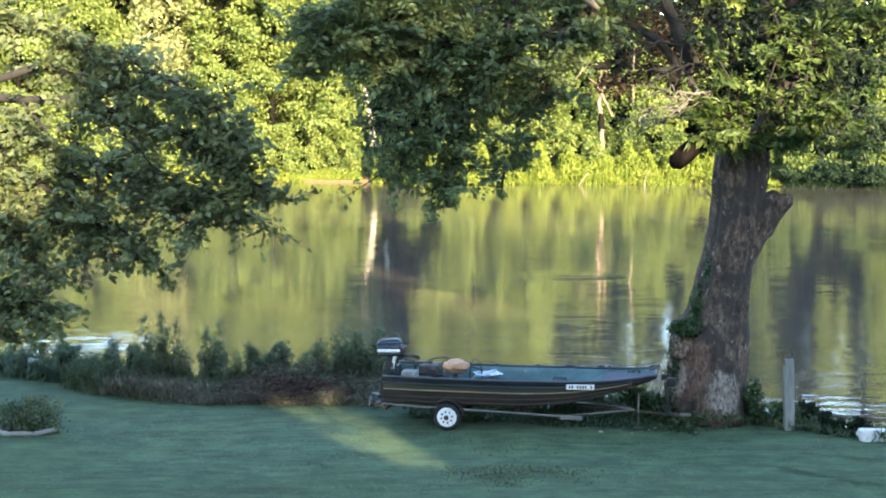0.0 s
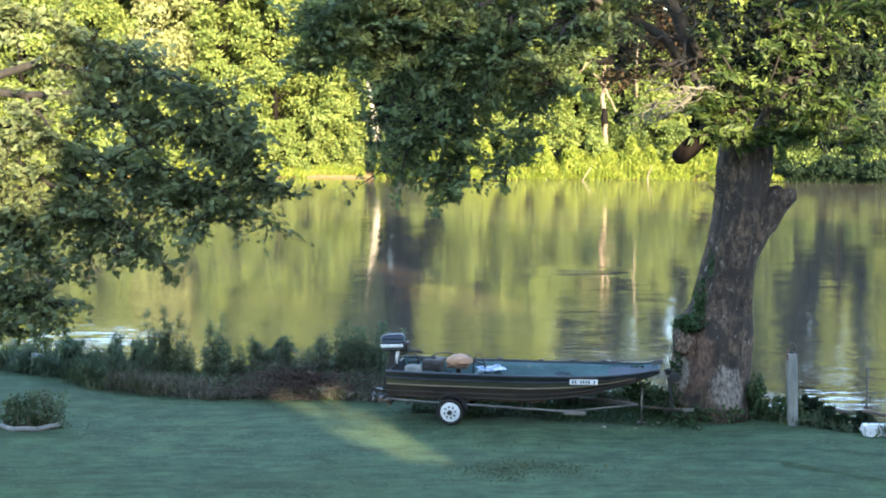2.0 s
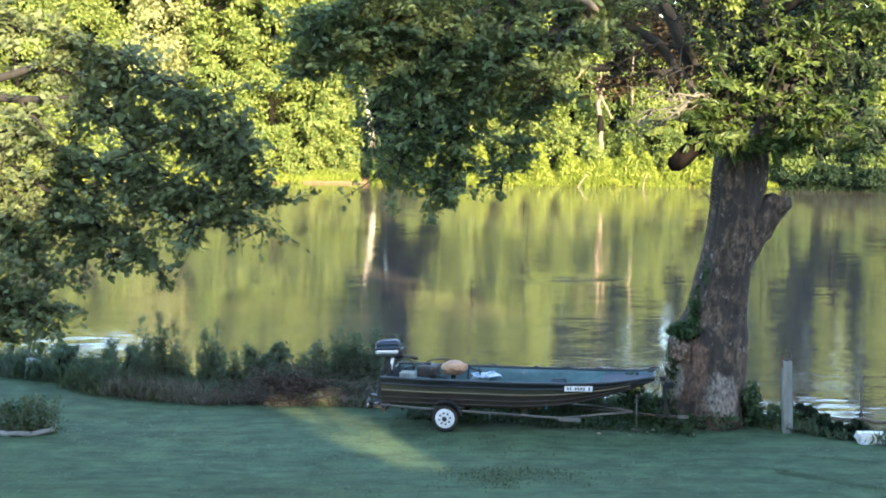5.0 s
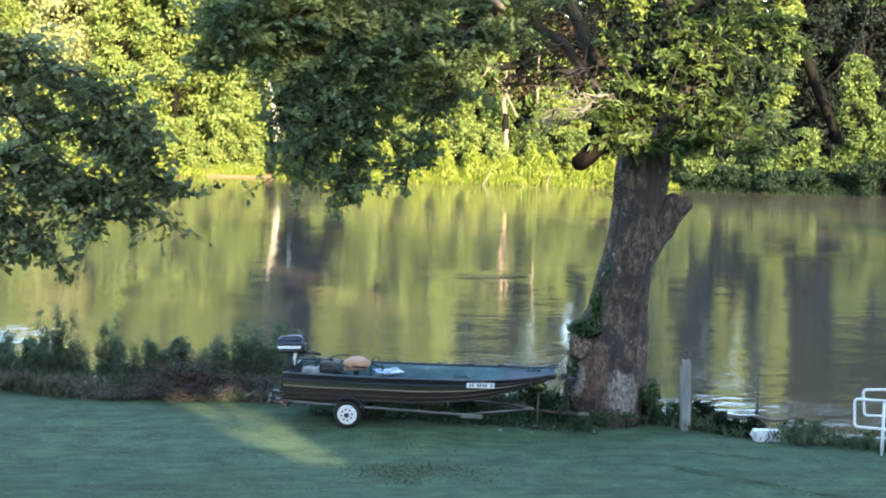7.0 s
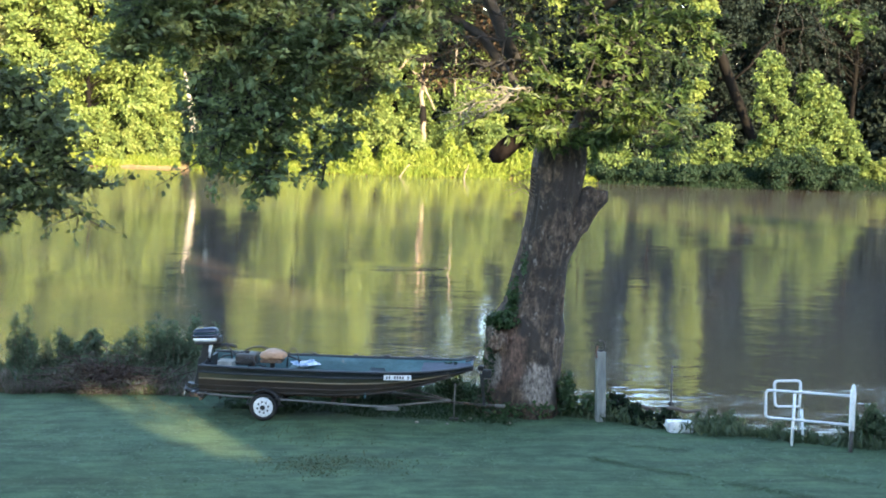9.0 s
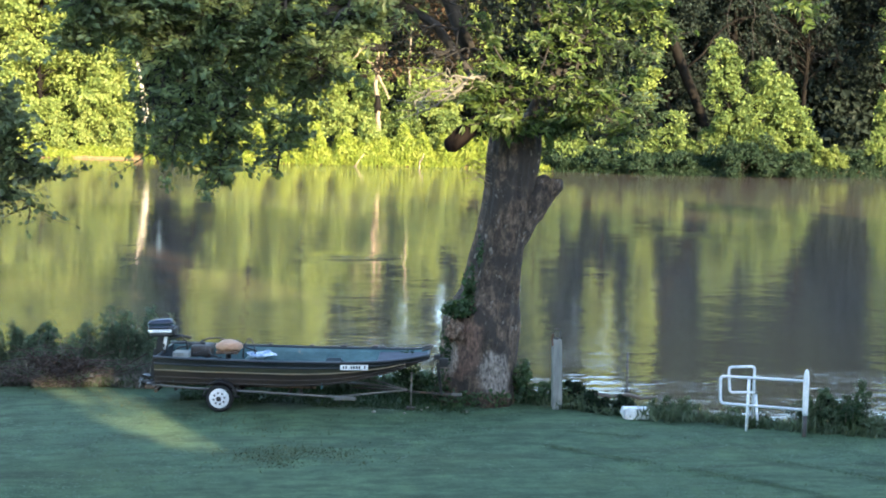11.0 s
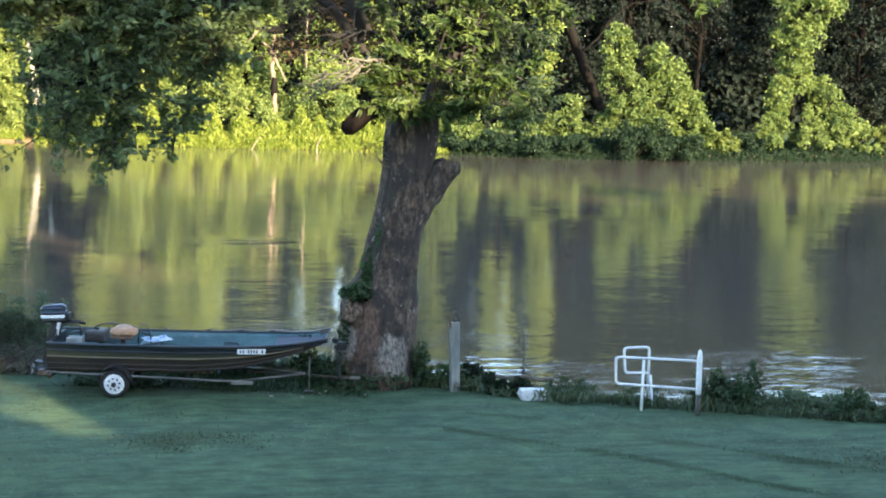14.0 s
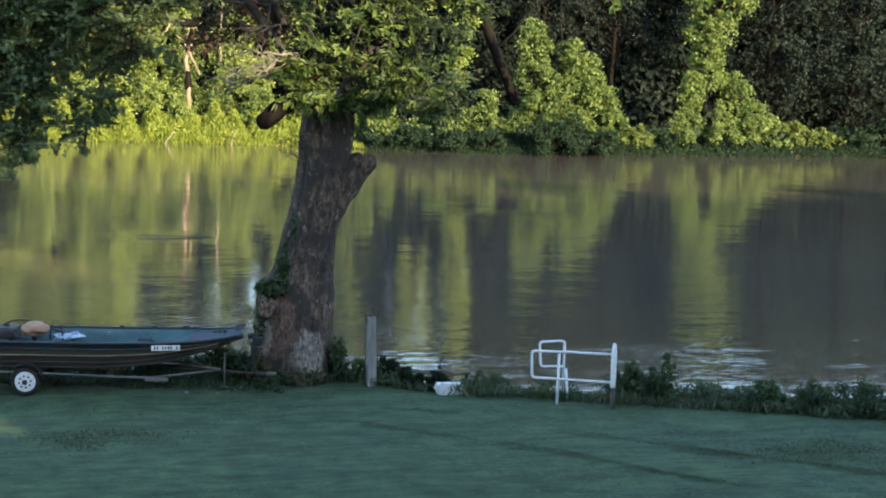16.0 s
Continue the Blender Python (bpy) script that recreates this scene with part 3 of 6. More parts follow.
def build_far_bank():
    def z(x, y):
        return float(ground_z(np.array(x), np.array(y)))
    # x, depth behind the shore, height, spread, leaf, lowest crown
    front = [
        (-52, 5, 22, 6.0, LEAF_FAR, 0.0), (-45, 4, 20, 5.0, LEAF_FAR, 0.0), (-38, 4, 23, 5.4, LEAF_FAR, 0.0), (-32, 3.4, 19, 4.6, LEAF_FAR, 0.0),
        (-26.0, 5, 24, 5.4, LEAF_PALE, 0.16), (-27, 3.2, 9, 4.0, LEAF_FAR, 0.0), (-20.5, 3.4, 21, 4.2, LEAF_FAR, 0.0), (-15, 3.6, 24, 4.4, LEAF_FAR, 0.0),
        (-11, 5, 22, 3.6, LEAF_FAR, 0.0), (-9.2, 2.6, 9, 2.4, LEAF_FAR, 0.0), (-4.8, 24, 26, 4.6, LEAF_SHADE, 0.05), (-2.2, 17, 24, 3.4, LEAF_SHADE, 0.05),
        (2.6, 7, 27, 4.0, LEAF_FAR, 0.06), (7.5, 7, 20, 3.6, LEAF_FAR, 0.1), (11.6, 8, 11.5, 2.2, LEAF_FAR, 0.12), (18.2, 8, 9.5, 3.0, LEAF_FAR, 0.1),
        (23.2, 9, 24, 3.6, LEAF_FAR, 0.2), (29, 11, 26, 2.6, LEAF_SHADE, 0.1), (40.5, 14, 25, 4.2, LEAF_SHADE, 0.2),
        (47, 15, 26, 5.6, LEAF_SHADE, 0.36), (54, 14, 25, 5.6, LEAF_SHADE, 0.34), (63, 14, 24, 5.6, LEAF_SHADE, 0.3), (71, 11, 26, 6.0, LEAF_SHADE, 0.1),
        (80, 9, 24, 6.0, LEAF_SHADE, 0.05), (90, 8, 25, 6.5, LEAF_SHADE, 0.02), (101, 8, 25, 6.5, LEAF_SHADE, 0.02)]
    for x, d, h, s, m, b in front:
        y = float(shore_far(x)) + d
        lab = {"leaf_far": SUNNY_TREE, "leaf_pale": "tall pale silvery-leaved tree on the far river bank", "leaf_shade_green": SHADY_TREE, "leaf_in_shade": SHADY_TREE}[m.name]
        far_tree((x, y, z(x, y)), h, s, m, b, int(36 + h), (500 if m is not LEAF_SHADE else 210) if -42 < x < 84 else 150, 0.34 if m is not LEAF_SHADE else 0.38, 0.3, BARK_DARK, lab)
    for x in np.arange(-62, 112, 8.0):
        xx = x + rng.uniform(-2, 2)
        y = float(shore_far(xx)) + rng.uniform(21, 28)
        if abs(xx * 124 / y - 33.6) < 6.5:
            continue
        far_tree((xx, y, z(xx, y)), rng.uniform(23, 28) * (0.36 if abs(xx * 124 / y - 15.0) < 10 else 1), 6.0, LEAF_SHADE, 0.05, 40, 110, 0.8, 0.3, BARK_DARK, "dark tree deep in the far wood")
    # The wood's inner shade comes from the leaf colour of these walls.
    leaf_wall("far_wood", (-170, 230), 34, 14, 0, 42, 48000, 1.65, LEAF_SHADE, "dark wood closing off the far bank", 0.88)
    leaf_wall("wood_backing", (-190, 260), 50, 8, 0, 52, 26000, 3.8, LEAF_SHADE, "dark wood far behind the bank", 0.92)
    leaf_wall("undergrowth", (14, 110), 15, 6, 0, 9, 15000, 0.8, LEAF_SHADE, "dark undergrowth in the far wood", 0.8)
    leaf_wall("leafy_wood", (-45, -8), 14, 5, 5, 26, 12000, 1.1, LEAF_DEEP, "leaves behind the first trees, darkened in colour as if shaded")
    leaf_wall("sunlit_wood", (-75, -8), 6, 4, 0, 27, 44000, 0.52, LEAF_FAR, "dense sunlit leaves behind the first trees")
    leaf_wall("sunlit_thicket", (0.5, 9.5), 9.5, 4, 1, 17, 16000, 0.45, LEAF_FAR, "dense sunlit leaves behind the tall grass")
    leaf_wall("low_thicket", (9.5, 14.5), 9.5, 4, 1, 11.5, 7000, 0.45, LEAF_FAR, "dense sunlit leaves behind the broken snag")
    # lit shrubs and low trees at the water
    shrubs = [
        (-36, 1.6, 4.5, 3.0, LEAF_FAR), (-30, 1.4, 4.0, 2.6, LEAF_FAR), (-24, 1.6, 4.5, 2.8, LEAF_FAR), (-18.5, 1.5, 4.0, 2.6, LEAF_FAR), (-14, 1.9, 3.6, 2.2, LEAF_FAR), (-11.5, 2.0, 3.4, 1.8, LEAF_FAR), (-8.2, 1.8, 4.2, 1.9, LEAF_FAR),
        (-2.5, 2.2, 3.6, 2.2, LEAF_FAR), (1.5, 2.8, 4.4, 2.4, LEAF_FAR), (5.5, 3.6, 4.2, 2.4, LEAF_FAR), (10, 4.2, 5.0, 2.4, LEAF_FAR), (13.2, 2.6, 3.7, 1.9, LEAF_FAR), (16.5, 5, 6.0, 2.2, LEAF_FAR), (20, 4.6, 4.2, 2.6, LEAF_FAR), (25, 4.4, 4.6, 2.8, LEAF_FAR),
        (29, 3.2, 4.6, 2.6, LEAF_FAR), (33.5, 4.0, 4.8, 2.6, LEAF_FAR), (38.0, 4.0, 4.8, 2.4, LEAF_FAR), (41.0, 4.6, 3.2, 1.8, LEAF_FAR), (44.0, 3.8, 4.6, 2.0, LEAF_FAR), (46.6, 3.2, 5.6, 2.0, LEAF_FAR), (49.4, 2.2, 3.4, 1.6, LEAF_FAR), (51.2, 1.4, 2.2, 1.5, LEAF_MID), (54.4, 2.2, 1.7, 1.3, LEAF_DEEP), (56.6, 2.2, 3.8, 1.8, LEAF_FAR), (63.4, 2.8, 4.6, 2.2, LEAF_FAR), (66.4, 2.4, 3.2, 1.8, LEAF_FAR), (60.4, 1.8, 4.2, 1.8, LEAF_FAR), (69.0, 2.2, 2.6, 1.8, LEAF_MID), (72, 2.2, 2.2, 2.2, LEAF_MID), (75, 2.6, 2.4, 2.4, LEAF_DEEP), (81, 2.4, 3.2, 2.6, LEAF_DEEP),
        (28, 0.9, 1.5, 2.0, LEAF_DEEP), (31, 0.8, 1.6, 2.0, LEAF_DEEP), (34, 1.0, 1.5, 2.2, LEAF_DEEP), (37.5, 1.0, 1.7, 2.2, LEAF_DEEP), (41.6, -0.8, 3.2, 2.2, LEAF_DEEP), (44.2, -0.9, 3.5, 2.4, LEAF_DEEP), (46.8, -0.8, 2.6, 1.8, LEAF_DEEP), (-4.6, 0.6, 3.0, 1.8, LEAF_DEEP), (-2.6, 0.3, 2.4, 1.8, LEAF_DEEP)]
    for x, d, h, s, m in shrubs:
        y = float(shore_far(x)) + d
        lab = "sunlit yellow-green shrub at the far water's edge" if m in (LEAF_FAR, LEAF_MID) else "bush hanging over the far water's edge, leaves darkened as if shaded"
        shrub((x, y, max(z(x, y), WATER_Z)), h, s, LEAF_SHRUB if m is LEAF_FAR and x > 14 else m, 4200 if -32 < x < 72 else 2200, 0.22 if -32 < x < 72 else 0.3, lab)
    for x, d, h, s, low, bark in ((61.0, 4.6, 15.5, 2.9, 0.60, BARK_DARK), (59.6, 4.2, 9.6, 1.5, 0.55, BARK_DARK), (58.2, 4.0, 6.6, 1.3, 0.45, BARK_DARK), (63.4, 3.6, 6.4, 2.2, 0.05, BARK_DARK), (42.6, 3.6, 10.2, 2.0, 0.05, BARK_DARK), (44.6, 3.8, 8.6, 2.4, 0.05, BARK_DARK), (47.4, 3.4, 6.6, 2.2, 0.0, BARK_DARK), (27.2, 6.0, 17.0, 1.8, 0.0, BARK_DARK), (13.8, 7.0, 7.5, 2.0, 0.0, BARK_DARK)):
        y = float(shore_far(x)) + d
        far_tree((x, y, z(x, y)), h, s, LEAF_SHRUB, low, 44, 240, 0.28, 0.15, bark, "young sunlit tree among bushes on the far bank", "young_tree")
    for x, d, h, s in ((33.2, 8, 19, 1.9), (36.6, 8, 17, 1.4)):
        y = float(shore_far(x)) + d
        far_tree((x, y, z(x, y)), h, s, LEAF_FAR, 0.44 if x < 35 else 0.25, 40, 230, 0.34, 0.12, BARK_DARK, "slender half-lit tree on the far bank", "slender_tree")
    reed_bed((-6, 27), 3.8, 2.5, 19000, REED, "bright yellow-green tall grass on the far bank", -0.5)
    reed_bed((-45, -12), 2.0, 1.0, 6000, REED, "low sunlit grass along the far bank", -0.3)
    reed_bed((-15, -7), 2.8, 0.7, 3600, REED, "low sunlit grass on the sandy far bank", 0.15)
    reed_bed((26, 48), 5.0, 0.9, 8000, LEAF_DEEP, "tufts along the far bank, darkened in colour as if shaded", -0.6)
    reed_bed((47, 85), 5.0, 0.8, 10000, LEAF_DEEP, "low growth along the far bank, darkened in colour as if shaded", -0.6)
    # pale trunk beside the dark gap
    t = tree_thing("pale_trunk_tree", (-6.0, 123.4, 0.0), "slim tree with a pale peeling trunk on the far bank", "trees on the far bank")
    tubes("trunk", [(np.array([(0.25, 0, -0.6), (0.2, 0, 1.0), (0.1, 0, 2.6), (-0.1, 0, 4.2), (-0.35, 0, 5.6), (-0.62, 0, 7.0), (-0.9, 0.2, 9.5), (-1.1, 0.4, 13.0)]), [0.29, 0.28, 0.26, 0.22, 0.17, 0.12, 0.09, 0.05], 10, 0.03)], BARK_PALE, t)
    for c, r_, k in (((-1.0, 0.2, 12.5), (2.4, 2.4, 3.0), 2500), ((-0.8, -0.4, 8.6), (1.0, 0.8, 0.9), 420)):
        p, d = crown_sprays(c, r_, k, 0.3, 0.7)
        leaves("crown", p, 0.42, LEAF_DEEP, t, normal=d * 2, wide=0.75)
    for px, top in ((16.2, 12.5),):
        t = tree_thing("slim_tree", (px, 125.5, 0.3), "slim tree with a sunlit tan trunk on the far bank", "trees on the far bank")
        tubes("trunk", [(bend((0, 0, -0.6), (0.3, 0, top), 0, 8, 0.08), np.linspace(0.12, 0.05, 8), 8, 0.05)], TWIG, t)
        p, d = crown_mass((0.3, 0, top), (1.5, 1.2, 2.8), 420, 0.2)
        leaves("crown", p, 0.34, LEAF_SHRUB, t, normal=d, wide=0.7)
    # broken snag with a bleached trunk
    t = tree_thing("dead_snag", (13.3, 123.5, 0.1), "broken bleached dead tree standing on the far bank")
    tubes("trunk", [(bend((0.35, 0, -0.5), (0.0, 0, 7.4), 0, 12, 0.05), np.linspace(0.24, 0.17, 12), 9, 0.10)], SNAG, t)
    for a, b, r0 in (((0.1, -0.1, 6.3), (0.65, -0.2, 8.7), 0.13), ((0.0, -0.1, 6.6), (-0.9, -0.2, 7.9), 0.12), ((0.0, -0.1, 6.8), (1.15, -0.3, 4.6), 0.13), ((-0.9, -0.2, 8.9), (-2.0, -0.2, 8.0), 0.09), ((0.0, -0.1, 7.2), (0.1, -0.1, 8.7), 0.15)):
        tubes("branch", [(bend(a, b, 0.15, 6, 0.07), np.linspace(r0, r0 * 0.45, 6), 7, 0.05)], SNAG, t)
    part("broken_top", lump((-0.15, -0.1, 8.95), (1.15, 0.4, 0.36), 6.0, 0.5, 3), BARK_DARK, t, "splintered brown top", True)
    part("loose_bark", lump((0.15, -0.15, 4.2), (0.28, 0.2, 0.8), 9.0, 0.4, 3), BARK_DARK, t, "", True)
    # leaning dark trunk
    t = tree_thing("leaning_tree", (43.9, 123.0, 0.2), "leaning tree trunk over the far bank, bark darkened as if shaded")
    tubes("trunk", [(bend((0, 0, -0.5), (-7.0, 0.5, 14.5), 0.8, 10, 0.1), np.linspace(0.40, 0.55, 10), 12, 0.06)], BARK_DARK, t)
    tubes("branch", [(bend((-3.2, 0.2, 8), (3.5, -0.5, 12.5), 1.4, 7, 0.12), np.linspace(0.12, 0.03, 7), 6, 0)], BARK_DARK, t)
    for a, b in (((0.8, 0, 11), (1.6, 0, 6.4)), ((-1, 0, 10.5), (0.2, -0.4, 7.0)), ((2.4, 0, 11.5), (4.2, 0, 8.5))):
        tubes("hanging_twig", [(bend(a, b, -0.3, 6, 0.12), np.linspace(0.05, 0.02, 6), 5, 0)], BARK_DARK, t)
    tangle(38, 58, 46)
    tangle(14, 24, 26)
    # sunken sticks at the far edge
    for x, d, a, b in ((10.8, -2.0, (0, 0, -0.5), (1.1, 0, 1.1)), (16.3, -1.6, (0, 0, -0.4), (0.5, 0, 1.2))):
        s = thing("drift_stick", (x, float(shore_far(x)) + d, WATER_Z), "bleached stick poking out of the far shallows", "stick")
        tubes("stick", [(bend(a, b, 0.05, 5, 0.03), np.linspace(0.07, 0.03, 5), 6, 0.05)], TWIG, s)


build_far_bank()


# ---------------------------------------------------------------- unseen house and trees added behind the eye to shade the lawn
def dense_crown(at, radii, label, name="unseen_shade_tree", foot=0.0, lean=0.0):
    """An unseen sun blocker: a tree with a dense, broad crown on a short trunk."""
    t = tree_thing(name, (at[0] - 4.95, at[1], 0), label, "garden trees")
    tubes("trunk", [(bend((foot, 0, -0.4), (foot, 0, at[2]), 0, 5, 0.05), np.linspace(0.35, 0.15, 5), 9, 0.05)], BARK_DARK, t)
    bm = bmesh.new()
    bmesh.ops.create_icosphere(bm, subdivisions=3, radius=1.0)
    cs = []
    for v in bm.verts:
        d = v.co.normalized()
        p = Vector([math.copysign(abs(c) ** 0.6, c) * r for c, r in zip(d, radii)])
        k = 0.97 + 0.10 * noise.noise(p * 0.8 + Vector(at))
        v.co = Vector((0, 0, at[2])) + p * k
        v.co.x += lean * (v.co.z - 9.2)
        cs.append(v.co.copy())
    part("inner_crown", bm, LEAF_SHADE, t)
    c = np.repeat(np.array([tuple(p) for p in cs]), 3, 0)
    leaves("crown", c + rng.normal(size=c.shape) * 0.25, 0.5, LEAF_SHADE, t, wide=0.75)


def shade_behind():
    h = thing("house", (-10.7, -5.5, 0), "plain timber house with a gable roof, out of view, added to shade the lawn", "house")
    part("wall", box_bm((31, 8, 9.0), (0, 0, 4.5), 0.02), BARE_WOOD, h)
    bm = bmesh.new()
    bmesh.ops.create_cube(bm, size=1.0, matrix=pose(0, 0, 10.8) @ Matrix.Diagonal((32, 9, 3.4, 1)))
    for v in bm.verts:
        if v.co.z > 10.9:
            v.co.y *= 0.02
    part("roof", bm, BARK_DARK, h)
    lab = "dense leafy tree out of view, added to block the sun"
    # Added crowns, spaced to leave the gap that throws the lawn's light streak.
    dense_crown((11.5, -3, 7.3), (1.8, 1.6, 7.2), lab, lean=-0.14)
    dense_crown((17.42, -3, 6.9), (2.4, 1.6, 6.8), lab, lean=0.12)
    dense_crown((13.8, -3.2, 11.4), (2.3, 1.3, 2.3), lab, "unseen_shade_tree", 2.2)
    thin = tree_thing("unseen_thin_tree", (8.9, -4.6, 0), "thin-crowned tree out of view, added to dapple the sunlight", "garden trees")
    tubes("trunk", [(bend((-2.6, 0, -0.4), (0.2, 0, 15.5), 0, 8, 0.06), np.linspace(0.14, 0.03, 8), 8, 0.04)], BARK_DARK, thin)
    leaves("crown", np.array([0, 0, 14.8]) + rng.uniform(-1, 1, (2200, 3)) * (3.4, 0.6, 2.2), 0.40, LEAF_DEEP, thin, wide=0.7)
    thin = tree_thing("unseen_thin_tree", (14.05, -4.6, 0), "thin-crowned tree out of view, added to dapple the sunlight", "garden trees")
    tubes("trunk", [(bend((0.3, 0, -0.4), (0.0, 0, 17.5), 0, 8, 0.06), np.linspace(0.14, 0.03, 8), 8, 0.04)], BARK_DARK, thin)
    c = np.array([0, 0, 16.7]) + rng.uniform(-1, 1, (900, 3)) * (1.65, 0.5, 2.0)
    # Opening left in the leaves so sun reaches the pale broken limb.
    hole = (np.abs(c[:, 0] + 0.25) < 0.42) & (np.abs(c[:, 2] - 15.7) < 0.42)
    leaves("crown", c[~hole], 0.40, LEAF_DEEP, thin, wide=0.7)
    thin = tree_thing("unseen_thin_tree", (18.0, -4.6, 0), "thin-crowned tree out of view, added to dapple the sunlight", "garden trees")
    tubes("trunk", [(bend((0.3, 0, -0.4), (0.0, 0, 17.8), 0, 8, 0.06), np.linspace(0.14, 0.03, 8), 8, 0.04)], BARK_DARK, thin)
    leaves("crown", np.array([0, 0, 17.2]) + rng.uniform(-1, 1, (460, 3)) * (2.2, 0.5, 1.7), 0.40, LEAF_DEEP, thin, wide=0.7)
    dense_crown((13.8, -3.2, 3.75), (2.4, 1.3, 3.88), "dense shrub out of view, added to end the light streak", "unseen_shrub")
    gap = tree_thing("unseen_sapling", (8.95, -1.6, 0), "thin sapling out of view, added to mottle the light streak", "garden trees")
    tubes("trunk", [(bend((0.9, 0, -0.3), (0.7, 0, 8.6), 0, 6, 0.04), np.linspace(0.04, 0.012, 6), 6, 0)], BARK_DARK, gap)
    c = np.array([0, 0, 7.8]) + rng.uniform(-1, 1, (520, 3)) * (1.8, 0.3, 0)
    c[:, 2] += 1.7 * rng.uniform(0, 1, 520) ** 1.8
    leaves("crown", c, 0.2, LEAF_SHADE, gap, wide=0.75)
    for k in range(3):
        dense_crown((21.6 + 3.6 * k, -3 - 0.3 * (k % 2), 6.66), (2.5, 1.6, 6.66 + 0.1 * (k % 2)), lab)
    # Tall row added to keep direct sun off the nearer river.
    for k in range(11):
        top = 24.5 + 2.0 * math.sin(k * 2.3)
        dense_crown((31.5 + 6.0 * k, -5 - 0.6 * (k % 2), top / 2), (4.2, 2.6, top / 2), "tall dense tree out of view, added to shade the river", "unseen_tall_tree")


shade_behind()


# ---------------------------------------------------------------- the big bank tree
def loft(name, rings, material, parent, label="", smooth=True, cap=True):
    """A closed skin over rings of corners, each ring a list of the same length."""
    rings = np.asarray(rings, float)
    n, s = rings.shape[:2]
    v = rings.reshape(-1, 3)
    i = np.arange(s)
    j = (i + 1) % s
    q = np.concatenate([np.stack([k * s + i, k * s + j, (k + 1) * s + j, (k + 1) * s + i], 1) for k in range(n - 1)])
    t = None
    if cap:
        v = np.vstack([v, rings[0].mean(0), rings[-1].mean(0)])
        t = np.concatenate([np.stack([j, i, np.full(s, n * s)], 1), np.stack([(n - 1) * s + i, (n - 1) * s + j, np.full(s, n * s + 1)], 1)])
    return put(name, raw_mesh(name, v, q, t, smooth), material, parent, label)


def bark_rings(levels, sides=88, ridge=0.03, seed=0.0):
    """Rings of a stem from (x, y, z, radius) levels, furrowed lengthwise."""
    lv = np.array(levels, float)
    zs = np.linspace(lv[0, 2], lv[-1, 2], 110)
    a = np.linspace(0, 2 * np.pi, sides, endpoint=False)
    rings = []
    for z in zs:
        cx, cy, r = (np.interp(z, lv[:, 2], lv[:, k]) for k in (0, 1, 3))
        f = np.array([1 + ridge * 2.2 * noise.noise((math.cos(q) * 4.5, math.sin(q) * 4.5, z * 0.8 + seed)) + ridge * 2.6 * noise.noise((math.cos(q) * 1.3 + 5, math.sin(q) * 1.3, z * 0.7 + seed)) +
                      ridge * noise.noise((math.cos(q) * 11, math.sin(q) * 11, z * 2 + seed)) + 0.8 * ridge * noise.noise((math.cos(q) * 22, math.sin(q) * 22, z * 5 + seed)) for q in a])
        flare = 1 + 0.10 * max(0, 0.5 - z) * np.cos(a * 5 + 0.6)
        rings.append(np.stack([cx + np.cos(a) * r * f * flare, cy + np.sin(a) * r * f * flare, np.full(sides, z)], 1))
    return rings


def foliage_on(t, limbs, material, twig_mat, size, wide=0.55, droop=0.3, label="", crown_name="crown", stout=1.0):
    """Limbs with twigs, and one crown of leaves over them. limbs: points, radii, twigs, length, leaves a twig, spread, start."""
    twigs, places, faces, ways = [], [], [], []
    for pts, r0, r1, n, ln, per, sp, st in limbs:
        tubes("limb", [(pts, np.linspace(r0, r1, len(pts)) * stout, 8, 0.06)], twig_mat, t)
        a, b, face, way = spray(pts, n, ln, per, sp, st)
        twigs += [(q, np.linspace(0.012, 0.004, len(q)), 4, 0, False) for q in a]
        places.append(b)
        faces.append(face)
        ways.append(way)
    tagged(tubes("twig", twigs, twig_mat, t), kind="stuff")
    return leaves(crown_name, np.concatenate(places), size, material, t, label, wide=wide, droop=droop, normal=np.concatenate(faces), dirs=np.concatenate(ways))


def path3(*p, n=12, wobble=0.05):
    """A smooth limb through a few places."""
    p = np.array(p, float)
    s = np.linspace(0, len(p) - 1, n)
    q = np.stack([np.interp(s, np.arange(len(p)), p[:, k]) for k in range(3)], 1)
    q[1:-1] = (q[:-2] + 2 * q[1:-1] + q[2:]) / 4
    q[1:] += rng.normal(size=(n - 1, 3)) * wobble
    return q


